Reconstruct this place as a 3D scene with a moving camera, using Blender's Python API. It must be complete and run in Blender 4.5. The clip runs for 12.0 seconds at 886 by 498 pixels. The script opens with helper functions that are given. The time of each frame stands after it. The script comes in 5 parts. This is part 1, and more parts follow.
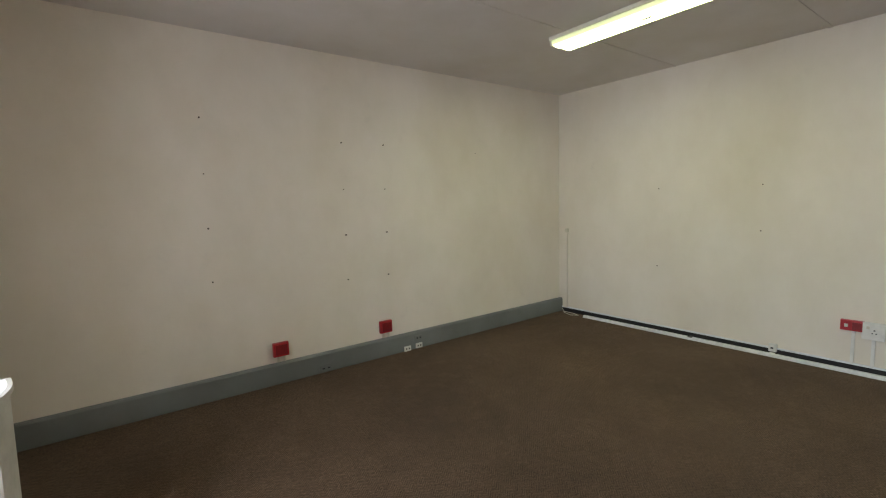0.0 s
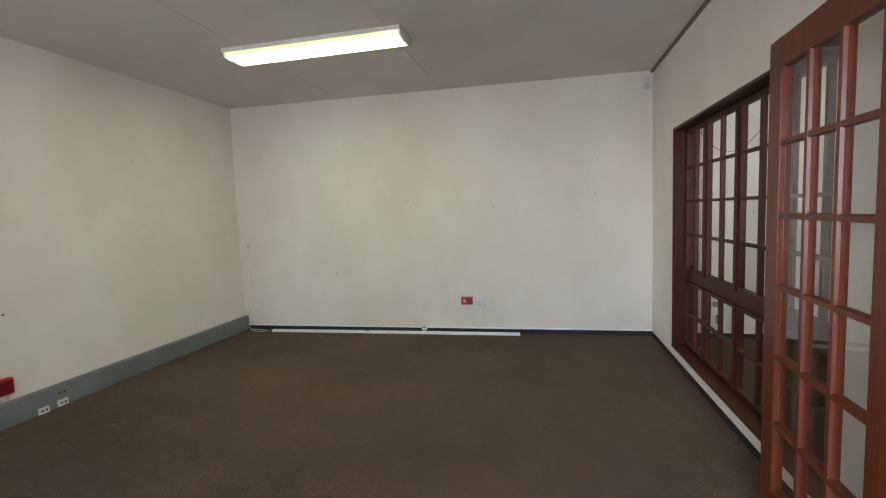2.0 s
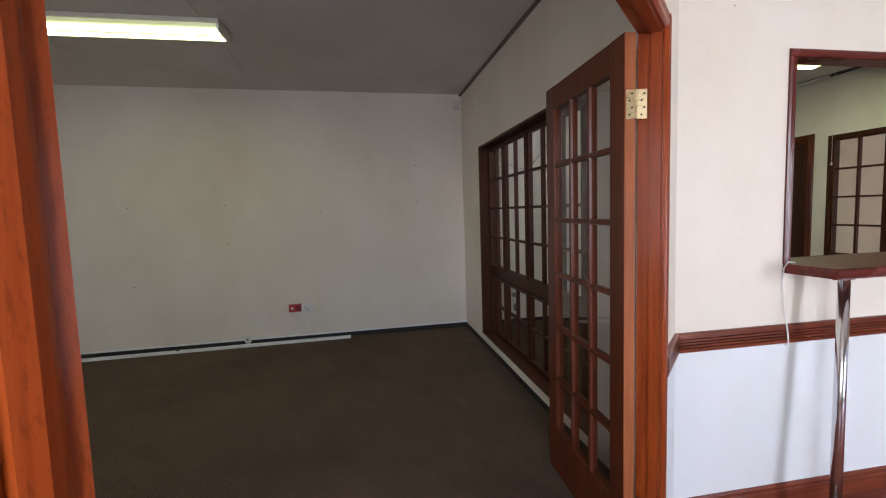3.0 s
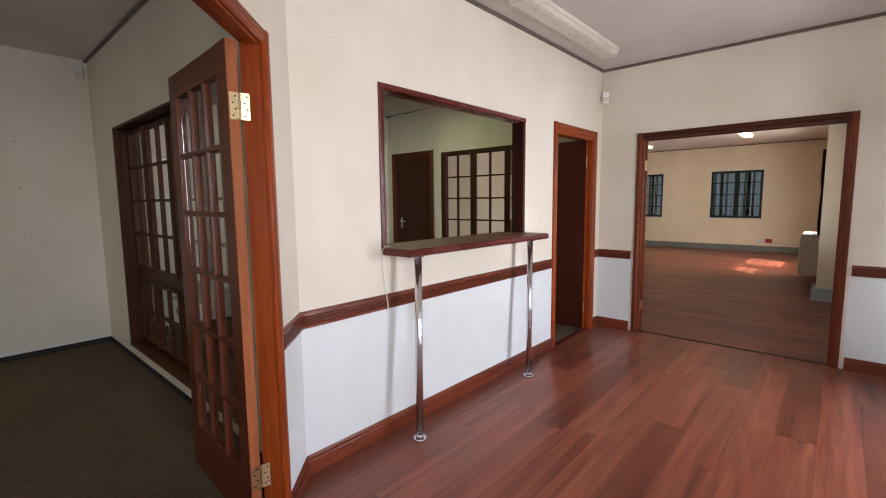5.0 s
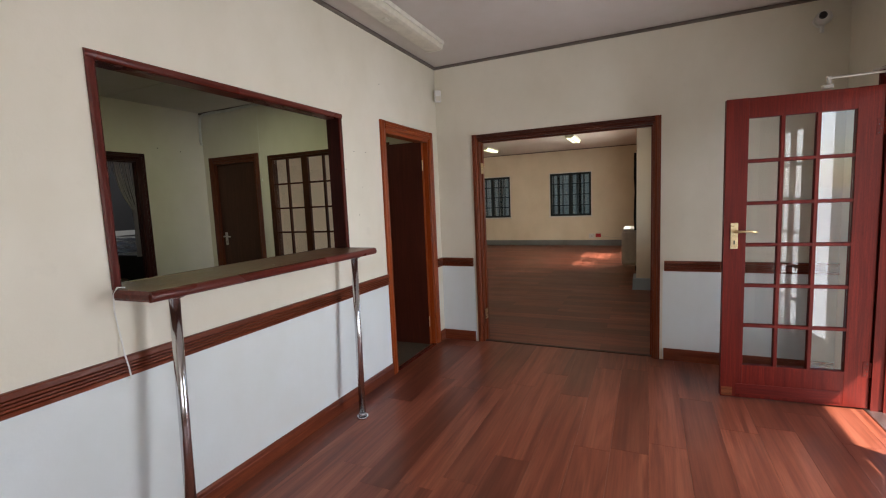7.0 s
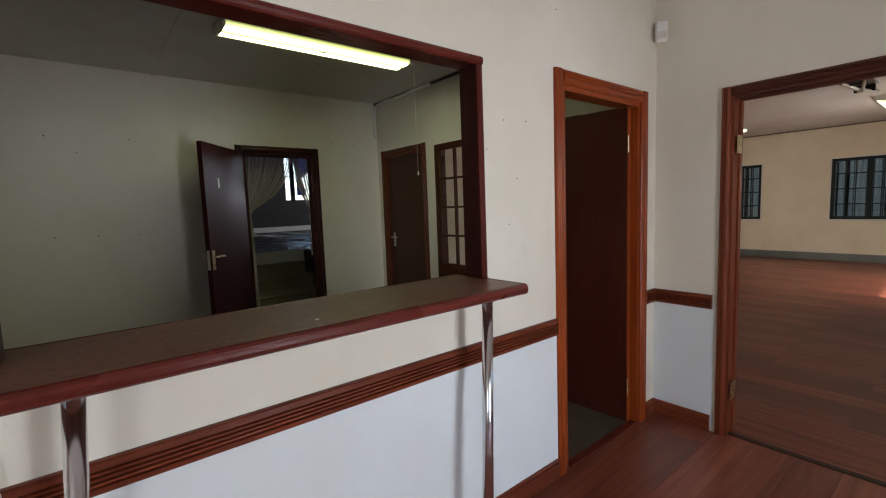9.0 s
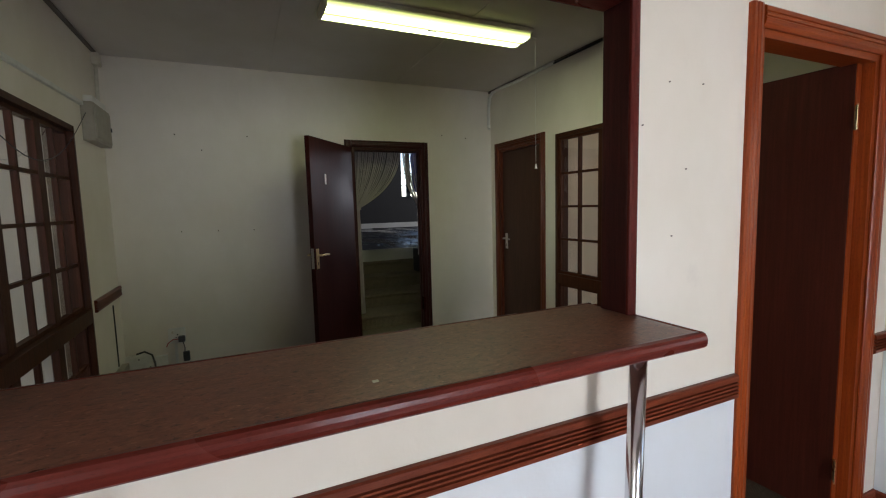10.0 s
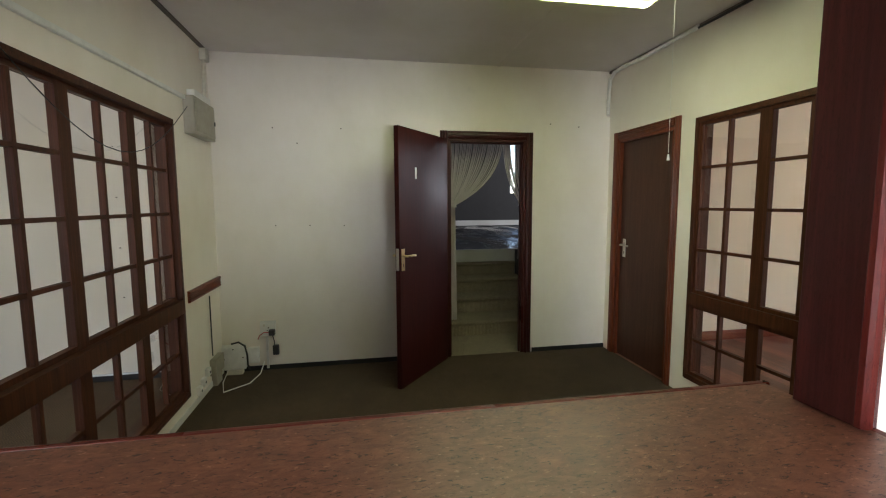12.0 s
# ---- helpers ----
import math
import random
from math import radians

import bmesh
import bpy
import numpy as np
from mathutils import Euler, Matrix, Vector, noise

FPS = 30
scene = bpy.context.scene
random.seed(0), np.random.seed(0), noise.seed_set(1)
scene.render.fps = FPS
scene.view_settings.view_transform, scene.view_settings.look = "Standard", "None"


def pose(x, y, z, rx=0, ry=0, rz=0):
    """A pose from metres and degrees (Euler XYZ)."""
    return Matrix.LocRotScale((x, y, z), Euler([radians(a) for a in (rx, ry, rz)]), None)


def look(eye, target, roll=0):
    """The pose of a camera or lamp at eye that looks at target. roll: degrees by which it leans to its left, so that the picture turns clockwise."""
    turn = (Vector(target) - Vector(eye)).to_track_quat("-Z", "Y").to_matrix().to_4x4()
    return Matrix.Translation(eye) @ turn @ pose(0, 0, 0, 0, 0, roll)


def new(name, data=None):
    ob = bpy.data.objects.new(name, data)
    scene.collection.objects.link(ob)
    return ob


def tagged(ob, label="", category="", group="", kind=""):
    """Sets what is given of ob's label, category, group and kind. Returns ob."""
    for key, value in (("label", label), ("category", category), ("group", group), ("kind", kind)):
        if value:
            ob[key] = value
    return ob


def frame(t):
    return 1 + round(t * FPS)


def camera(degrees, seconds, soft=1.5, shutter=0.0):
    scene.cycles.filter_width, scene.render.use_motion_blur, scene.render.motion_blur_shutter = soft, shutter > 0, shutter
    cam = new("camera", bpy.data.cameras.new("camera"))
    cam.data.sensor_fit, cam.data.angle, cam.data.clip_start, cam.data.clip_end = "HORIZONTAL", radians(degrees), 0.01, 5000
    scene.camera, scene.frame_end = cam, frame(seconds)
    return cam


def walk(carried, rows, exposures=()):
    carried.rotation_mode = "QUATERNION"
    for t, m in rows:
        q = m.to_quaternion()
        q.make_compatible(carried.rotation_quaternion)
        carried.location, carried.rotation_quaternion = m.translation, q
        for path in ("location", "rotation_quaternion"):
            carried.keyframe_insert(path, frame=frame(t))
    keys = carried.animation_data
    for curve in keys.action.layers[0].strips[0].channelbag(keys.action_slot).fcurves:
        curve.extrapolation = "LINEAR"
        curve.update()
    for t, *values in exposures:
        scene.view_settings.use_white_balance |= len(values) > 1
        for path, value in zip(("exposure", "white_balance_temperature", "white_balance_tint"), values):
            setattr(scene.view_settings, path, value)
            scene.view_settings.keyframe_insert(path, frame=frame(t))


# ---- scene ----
cam = camera(90.1, 12.0, soft=1.15)
# seconds, eye, target, roll
PATH = [
    (0, (0.907, 1.27, 1.454), (2.087, 2.871, 1.245), -1.7),
    (0.5, (0.934, 1.263, 1.421), (2.349, 2.664, 1.232), -2.1),
    (1, (0.892, 1.26, 1.406), (2.531, 2.392, 1.224), -2.1),
    (1.5, (0.762, 1.25, 1.391), (2.582, 2.062, 1.222), -2.1),
    (2, (0.681, 1.256, 1.394), (2.623, 1.701, 1.227), -2.1),
    (2.5, (0.6, 1.321, 1.398), (2.592, 1.358, 1.229), -2.0),
    (3, (0.507, 1.343, 1.396), (2.469, 0.989, 1.227), -1.8),
    (3.5, (0.428, 1.287, 1.395), (2.294, 0.588, 1.222), -1.6),
    (3.7, (0.381, 1.267, 1.399), (2.192, 0.436, 1.222), -1.3),
    (5.3, (0.174, 1.129, 1.379), (1.387, -0.445, 1.158), -0.8),
    (5.5, (0.145, 1.1, 1.38), (1.289, -0.525, 1.157), -1.0),
    (6, (0.118, 1.02, 1.38), (1.09, -0.715, 1.165), -1.3),
    (6.5, (0.157, 0.835, 1.399), (0.998, -0.967, 1.19), -2.0),
    (6.7, (0.188, 0.725, 1.402), (1.005, -1.089, 1.195), -2.3),
    (8.3, (0.533, -0.292, 1.441), (1.784, -1.839, 1.237), -3.0),
    (8.5, (0.61, -0.381, 1.428), (1.944, -1.859, 1.233), -2.6),
    (9, (0.799, -0.674, 1.436), (2.343, -1.931, 1.241), -2.1),
    (9.5, (1.005, -0.871, 1.434), (2.702, -1.911, 1.24), -1.7),
    (10, (1.212, -0.966, 1.452), (3.023, -1.792, 1.258), -1.5),
    (10.5, (1.359, -1.076, 1.453), (3.242, -1.723, 1.267), -1.3),
    (11, (1.458, -1.184, 1.464), (3.384, -1.688, 1.277), -0.9),
    (11.5, (1.532, -1.234, 1.468), (3.478, -1.649, 1.27), -0.7),
    (12, (1.621, -1.238, 1.466), (3.579, -1.594, 1.263), -0.3),
]
# seconds, stops, white balance and tint: the camera's own settings on the way
EXPOSURES = [
    (0, 3.1, 6300, 13),
    (1, 3.12, 6050, 14),
    (1.5, 3.16, 6000, 15),
    (2, 3.2, 5950, 16),
    (2.5, 2.75, 6150, 20),
    (3, 2.25, 6150, 20),
    (3.5, 2.2, 6200, 18),
    (5.5, 2.03, 6600, 19),
    (6.5, 1.62, 6600, 15),
    (8.5, 1.5, 6550, 13),
    (9, 1.5, 6350, 14),
    (9.5, 1.57, 6300, 15),
    (10, 1.8, 6300, 15),
    (10.5, 2.2, 6300, 15),
    (11, 2.58, 6350, 17),
    (12, 2.9, 6350, 15),
]
walk(cam, [(t, look(eye, target, roll)) for t, eye, target, roll in PATH], EXPOSURES)

# ---- world and light ----
world = bpy.data.worlds.new("sky")
scene.world = world
world.use_nodes = True
wn = world.node_tree.nodes
sky = wn.new("ShaderNodeTexSky")
sky.sky_type, sky.sun_disc = "NISHITA", False
SUN_DIR = Vector((0.60, -0.38, -0.78)).normalized()
sky.sun_elevation = math.asin(-SUN_DIR.z)
sky.sun_rotation = math.atan2(-SUN_DIR.x, -SUN_DIR.y)
wn["Background"].inputs["Strength"].default_value = 0.15
world.node_tree.links.new(sky.outputs[0], wn["Background"].inputs["Color"])
sun_data = bpy.data.lights.new("sun", "SUN")
sun_data.energy, sun_data.angle, sun_data.color = 5.0, radians(0.5), (1.0, 0.95, 0.87)
sun = new("sun", sun_data)
sun.rotation_mode = "QUATERNION"
sun.rotation_quaternion = SUN_DIR.to_track_quat("-Z", "Y")


def area_lamp(name, m, w, h, watts, color, spread=180):
    """An area lamp, mostly standing in for skylight through an opening."""
    d = bpy.data.lights.new(name, "AREA")
    d.spread = radians(spread)
    d.shape, d.size, d.size_y, d.energy, d.color = "RECTANGLE", w, h, watts, color
    ob = new(name, d)
    ob.matrix_basis = m
    return ob


SKYLIGHT = (0.88, 0.93, 1.0)
# the lobby's front window; an added unseen opening lights the carpeted room from behind
area_lamp("lobby_window_light", pose(-1.05, 1.35, 1.55, 0, -90, 0), 1.58, 1.18, 9.2, SKYLIGHT)
area_lamp("carpet_room_fill", pose(-0.28, 2.85, 1.5, 0, -90, 0), 1.25, 0.75, 4.5, SKYLIGHT)
area_lamp("entrance_light", pose(-1.16, -1.9, 1.1, 0, -90, 0), 1.75, 0.72, 12, SKYLIGHT, 155)
# lamp added before a closed wall, only to brighten the hall
area_lamp("hall_fill", pose(10.5, -8.95, 2.6, 90, 0, 0), 1.6, 1.4, 38, SKYLIGHT)
area_lamp("large_room_light", pose(0.1, -9.8, 1.5, 0, -62, 0), 0.75, 1.05, 23, (1.0, 0.93, 0.82))

# ---- materials ----
def material(name, rough=0.6, metal=0.0):
    m = bpy.data.materials.new(name)
    m.use_nodes = True
    nt = m.node_tree
    b = nt.nodes["Principled BSDF"]
    b.inputs["Roughness"].default_value, b.inputs["Metallic"].default_value = rough, metal
    return m, nt, b


def coords(nt, scale=(1, 1, 1), rot=(0, 0, 0), seeded=False):
    tc, mp = nt.nodes.new("ShaderNodeTexCoord"), nt.nodes.new("ShaderNodeMapping")
    mp.inputs["Scale"].default_value = scale
    mp.inputs["Rotation"].default_value = rot
    nt.links.new(tc.outputs["Object"], mp.inputs["Vector"])
    if seeded:
        oi, mul = nt.nodes.new("ShaderNodeObjectInfo"), nt.nodes.new("ShaderNodeVectorMath")
        mul.operation = "SCALE"
        mul.inputs[0].default_value = (37.0, 91.0, 53.0)
        nt.links.new(oi.outputs["Random"], mul.inputs["Scale"])
        nt.links.new(mul.outputs[0], mp.inputs["Location"])
    return mp.outputs[0]


def noise_tex(nt, vec, scale, detail=4.0, rough=0.55, dist=0.0):
    n = nt.nodes.new("ShaderNodeTexNoise")
    n.inputs["Scale"].default_value, n.inputs["Detail"].default_value = scale, detail
    n.inputs["Roughness"].default_value, n.inputs["Distortion"].default_value = rough, dist
    nt.links.new(vec, n.inputs["Vector"])
    return n.outputs["Fac"]


def ramp(nt, fac, stops):
    r = nt.nodes.new("ShaderNodeValToRGB")
    el = r.color_ramp.elements
    while len(el) < len(stops):
        el.new(0.5)
    for e, (p, c) in zip(el, stops):
        e.position, e.color = p, (*c, 1) if len(c) == 3 else c
    nt.links.new(fac, r.inputs[0])
    return r.outputs["Color"]


def mix(nt, fac, a, b, mode="MIX"):
    n = nt.nodes.new("ShaderNodeMix")
    n.data_type, n.blend_type = "RGBA", mode
    for sock, v in ((n.inputs[0], fac), (n.inputs[6], a), (n.inputs[7], b)):
        if isinstance(v, (int, float)):
            sock.default_value = v
        elif isinstance(v, tuple):
            sock.default_value = (*v, 1)
        else:
            nt.links.new(v, sock)
    return n.outputs[2]


def bump(nt, b, height, strength=0.2, dist=0.01):
    n = nt.nodes.new("ShaderNodeBump")
    n.inputs["Strength"].default_value, n.inputs["Distance"].default_value = strength, dist
    nt.links.new(height, n.inputs["Height"])
    nt.links.new(n.outputs[0], b.inputs["Normal"])


def to_rough(nt, b, fac, lo, hi):
    n = nt.nodes.new("ShaderNodeMapRange")
    n.inputs["To Min"].default_value, n.inputs["To Max"].default_value = lo, hi
    nt.links.new(fac, n.inputs["Value"])
    nt.links.new(n.outputs[0], b.inputs["Roughness"])


def painted(name, color, rough=0.7, dirt=0.12, grain=60.0, relief=0.15):
    """Wall paint: large faint stains, roller grain, slight sheen changes."""
    m, nt, b = material(name, rough)
    v = coords(nt)
    vs = coords(nt, (1.0, 1.0, 0.7))
    stain = noise_tex(nt, vs, 1.3, 5, 0.6)
    fine = noise_tex(nt, v, grain, 3)
    spots = noise_tex(nt, v, 5.5, 6, 0.7)
    dark = tuple(c * (1 - dirt) * k for c, k in zip(color, (0.98, 0.96, 0.9)))
    c1 = mix(nt, ramp(nt, stain, [(0.35, (0, 0, 0)), (0.75, (1, 1, 1))]), color, dark)
    c2 = mix(nt, ramp(nt, spots, [(0.62, (0, 0, 0)), (0.8, (0.35, 0.35, 0.35))]), c1, tuple(c * (1 - 2 * dirt) for c in color))
    nt.links.new(c2, b.inputs["Base Color"])
    to_rough(nt, b, spots, rough - 0.08, rough + 0.1)
    bump(nt, b, fine, relief, 0.004)
    return m


def wooden(name, dark, light, rough=0.3, axis=2, scale=1.0, seeded=True, coat=0.3, wear=None, spec=0.22):
    """Stained, varnished timber with its grain along one axis."""
    m, nt, b = material(name, rough)
    s = [26.0 * scale] * 3
    s[axis] = 1.3 * scale
    v = coords(nt, s, seeded=seeded)
    g = noise_tex(nt, v, 1.0, 6, 0.65, 1.2)
    s2 = [120.0 * scale] * 3
    s2[axis] = 4.0 * scale
    f = noise_tex(nt, coords(nt, s2, seeded=seeded), 1.0, 3, 0.6)
    big = noise_tex(nt, coords(nt, seeded=seeded), 1.6, 3)
    c = ramp(nt, g, [(0.28, dark), (0.72, light)])
    c = mix(nt, ramp(nt, f, [(0.42, (0.32, 0.32, 0.32)), (0.6, (0, 0, 0))]), c, tuple(x * 0.55 for x in dark))
    c = mix(nt, ramp(nt, big, [(0.3, (0.45, 0.45, 0.45)), (0.7, (0, 0, 0))]), c, tuple(x * 0.7 for x in dark))
    s3 = [330.0 * scale] * 3
    s3[axis] = 75.0 * scale
    pore = noise_tex(nt, coords(nt, s3, seeded=seeded), 1.0, 3, 0.7)
    c = mix(nt, ramp(nt, pore, [(0.54, (0, 0, 0)), (0.66, (0.4, 0.4, 0.4))]), c, tuple(x * 0.4 for x in dark))
    if wear:
        w = noise_tex(nt, coords(nt, (1, 1, 3)), 9.0, 8, 0.75)
        c = mix(nt, ramp(nt, w, [(0.66, (0, 0, 0)), (0.7, (1, 1, 1))]), c, wear)
    nt.links.new(c, b.inputs["Base Color"])
    to_rough(nt, b, big, rough - 0.08, rough + 0.12)
    b.inputs["Coat Weight"].default_value, b.inputs["Coat Roughness"].default_value = coat * 0.3, 0.15
    b.inputs["Specular IOR Level"].default_value = spec
    bump(nt, b, f, 0.12, 0.003)
    return m


def plastic(name, color, rough=0.45, dirt=0.1):
    m, nt, b = material(name, rough)
    n = noise_tex(nt, coords(nt, seeded=True), 14.0, 5, 0.65)
    nt.links.new(mix(nt, ramp(nt, n, [(0.4, (0, 0, 0)), (0.8, (1, 1, 1))]), color, tuple(c * (1 - 2 * dirt) for c in color)), b.inputs["Base Color"])
    to_rough(nt, b, n, rough - 0.05, rough + 0.12)
    return m


def metal(name, color, rough=0.2, spots=0.0, wear=0.5):
    m, nt, b = material(name, rough, 1.0)
    n = noise_tex(nt, coords(nt, (1, 1, 6), seeded=True), 20.0, 5, 0.7)
    nt.links.new(mix(nt, ramp(nt, n, [(0.5, (0, 0, 0)), (0.85, (1, 1, 1))]), color, tuple(c * (1 - spots) for c in color)), b.inputs["Base Color"])
    to_rough(nt, b, n, rough * (1 - wear), rough * (1 + 1.3 * wear))
    return m


def carpet_mat(name, a, c):
    m, nt, b = material(name, 0.95)
    v = coords(nt)
    big = noise_tex(nt, v, 0.9, 5, 0.6)
    tuft = noise_tex(nt, v, 105.0, 5, 0.8)
    worn = noise_tex(nt, v, 7.0, 6, 0.7)
    sep = nt.nodes.new("ShaderNodeSeparateXYZ")
    nt.links.new(v, sep.inputs[0])

    def op(kind, x, y=None):
        n = nt.nodes.new("ShaderNodeMath")
        n.operation = kind
        for s, val in zip(n.inputs, (x, y)):
            if isinstance(val, (int, float)):
                s.default_value = val
            elif val is not None:
                nt.links.new(val, s)
        return n.outputs[0]
    # a herringbone weave: slanted ribs that turn over in narrow bands
    tri = op("PINGPONG", op("MULTIPLY", sep.outputs[0], 1.0), 0.035)
    rib = op("SINE", op("MULTIPLY", op("ADD", sep.outputs[1], tri), 2 * math.pi / 0.016))
    h = op("ADD", op("MULTIPLY", rib, 0.1), tuft)
    col = ramp(nt, h, [(0.28, tuple(x * 0.7 for x in a)), (0.5, tuple((p + q) * 0.45 for p, q in zip(a, c))), (0.8, tuple(x * 1.25 for x in c))])
    col = mix(nt, ramp(nt, big, [(0.35, (0.5, 0.5, 0.5)), (0.7, (0, 0, 0))]), col, tuple(x * 0.72 for x in a))
    col = mix(nt, ramp(nt, worn, [(0.5, (0, 0, 0)), (0.75, (0.22, 0.22, 0.22))]), col, tuple(x * 1.1 for x in c))
    nt.links.new(col, b.inputs["Base Color"])
    b.inputs["Sheen Weight"].default_value = 0.04
    b.inputs["Specular IOR Level"].default_value = 0.15
    bump(nt, b, h, 0.8, 0.008)
    return m


def laminate(name, along, seeded):
    """Red-brown laminate, each plank of its own shade."""
    m, nt, b = material(name, 0.26)
    s = [9.0, 9.0, 9.0]
    s[along] = 0.55
    g = noise_tex(nt, coords(nt, s, seeded=seeded), 1.0, 4, 0.55, 1.4)
    s = [70.0, 70.0, 70.0]
    s[along] = 2.0
    f = noise_tex(nt, coords(nt, s, seeded=seeded), 1.0, 4, 0.7)
    c = ramp(nt, g, [(0.25, (0.12, 0.029, 0.017)), (0.48, (0.27, 0.074, 0.040)), (0.75, (0.40, 0.130, 0.074))])
    c = mix(nt, ramp(nt, f, [(0.38, (0.3, 0.3, 0.3)), (0.6, (0, 0, 0))]), c, (0.05, 0.013, 0.008))
    if seeded:
        oi = nt.nodes.new("ShaderNodeObjectInfo")
        c = mix(nt, ramp(nt, oi.outputs["Random"], [(0.0, (0.6, 0.6, 0.6)), (0.35, (0.2, 0.2, 0.2)), (0.7, (0.0, 0.0, 0.0))]), c, (0.075, 0.018, 0.011))
    else:
        br = nt.nodes.new("ShaderNodeTexBrick")
        br.inputs["Scale"].default_value = 1.0
        br.inputs["Brick Width"].default_value, br.inputs["Row Height"].default_value = 1.25, 0.19
        br.inputs["Mortar Size"].default_value = 0.0015
        br.inputs["Color1"].default_value, br.inputs["Color2"].default_value = (0.1, 0.1, 0.1, 1), (0.75, 0.75, 0.75, 1)
        br.inputs["Mortar"].default_value = (0.9, 0.9, 0.9, 1)
        nt.links.new(coords(nt), br.inputs["Vector"])
        c = mix(nt, br.outputs["Color"], c, (0.07, 0.018, 0.01))
    nt.links.new(c, b.inputs["Base Color"])
    to_rough(nt, b, noise_tex(nt, coords(nt), 2.2, 5, 0.7), *((0.2, 0.42) if seeded else (0.32, 0.5)))
    bump(nt, b, f, 0.06, 0.002)
    return m


def glass_mat(name, tint=(0.97, 0.985, 0.98)):
    m, nt, b = material(name, 0.0)
    b.inputs["Base Color"].default_value = (*tint, 1)
    b.inputs["Transmission Weight"].default_value, b.inputs["IOR"].default_value = 1.0, 1.45
    return m


def lit(name, color, strength, rough=0.3):
    m, nt, b = material(name, rough)
    b.inputs["Base Color"].default_value = (0.85, 0.85, 0.78, 1)
    b.inputs["Emission Color"].default_value = (*color, 1)
    b.inputs["Emission Strength"].default_value = strength
    return m


CREAM = painted("cream_wall_paint", (0.79, 0.735, 0.655))
LARGE_CREAM = painted("yellow_cream_paint", (0.79, 0.705, 0.555))
LOBBY_CREAM = painted("lobby_cream_paint", (0.775, 0.735, 0.628))
WHITE_WALL = painted("white_dado_paint", (0.745, 0.80, 0.818), dirt=0.08)
CEIL = painted("ceiling_paint", (0.66, 0.62, 0.59), rough=0.8, dirt=0.1)
RED_WOOD = wooden("red_stained_pine", (0.24, 0.036, 0.006), (0.41, 0.085, 0.014), 0.3)
RED_WOOD_X = wooden("red_stained_pine_x", (0.24, 0.036, 0.006), (0.41, 0.085, 0.014), 0.3, axis=0)
DADO_X = wooden("dado_timber_x", (0.12, 0.024, 0.011), (0.30, 0.072, 0.028), 0.32, axis=0)
DADO_Y = wooden("dado_timber_y", (0.12, 0.024, 0.011), (0.30, 0.072, 0.028), 0.32, axis=1)
MAHOGANY = wooden("dark_mahogany", (0.035, 0.009, 0.008), (0.085, 0.02, 0.016), 0.28)
MAHOGANY_Y = wooden("dark_mahogany_y", (0.10, 0.016, 0.011), (0.20, 0.038, 0.024), 0.25, axis=1)
FRENCH = wooden("french_door_timber", (0.085, 0.018, 0.007), (0.20, 0.048, 0.018), 0.36)
SCREEN_WOOD = wooden("brown_screen_timber", (0.045, 0.014, 0.006), (0.12, 0.037, 0.015), 0.5, coat=0.0, spec=0.18)
FRENCH_EDGE = wooden("french_door_edge", (0.30, 0.088, 0.030), (0.48, 0.16, 0.06), 0.45)
ENTRANCE = wooden("red_painted_door", (0.10, 0.010, 0.007), (0.22, 0.021, 0.012), 0.45, coat=0.1, spec=0.15, wear=(0.12, 0.02, 0.012))
BROWN_DOOR = wooden("dark_brown_flush_door", (0.058, 0.022, 0.014), (0.102, 0.039, 0.025), 0.42, coat=0.1)
MAROON_DOOR = wooden("maroon_flush_door", (0.030, 0.005, 0.005), (0.055, 0.010, 0.008), 0.36, coat=0.0, spec=0.12)
OFFICE_CARPET = carpet_mat("dark_brown_office_carpet", (0.038, 0.024, 0.015), (0.14, 0.093, 0.06))
CARPET = carpet_mat("brown_carpet", (0.052, 0.033, 0.0205), (0.225, 0.150, 0.096))
PLANK = laminate("laminate_plank", 1, True)
PLANK_FAR = laminate("laminate_floor", 0, False)
GLASS = glass_mat("window_glass")
CHROME = metal("chrome", (0.66, 0.66, 0.68), 0.16, 0.06, wear=0.12)
BRASS = metal("brass", (0.78, 0.65, 0.38), 0.28, 0.35)
STEEL = metal("satin_steel", (0.62, 0.6, 0.56), 0.35, 0.3)
WHITE_PL = plastic("white_plastic", (0.74, 0.73, 0.69))
IVORY_PL = plastic("ivory_plastic", (0.62, 0.58, 0.48))
RED_PL = plastic("red_plastic", (0.42, 0.018, 0.024), 0.35)
BLACK_PL = plastic("black_plastic", (0.018, 0.018, 0.02), 0.45)
BLACK_VINYL = plastic("black_vinyl", (0.012, 0.011, 0.011), 0.6)
GREY_TRUNK = painted("grey_trunking", (0.19, 0.205, 0.205), rough=0.5, dirt=0.3, grain=30)
BLUE_TRUNK = painted("pale_blue_trunking", (0.42, 0.52, 0.60), rough=0.45, dirt=0.15, grain=30)
STRIP = plastic("painted_metal_strip", (0.78, 0.8, 0.82), 0.35)
LAMP_WHITE = plastic("enamelled_steel", (0.74, 0.72, 0.62), 0.35)


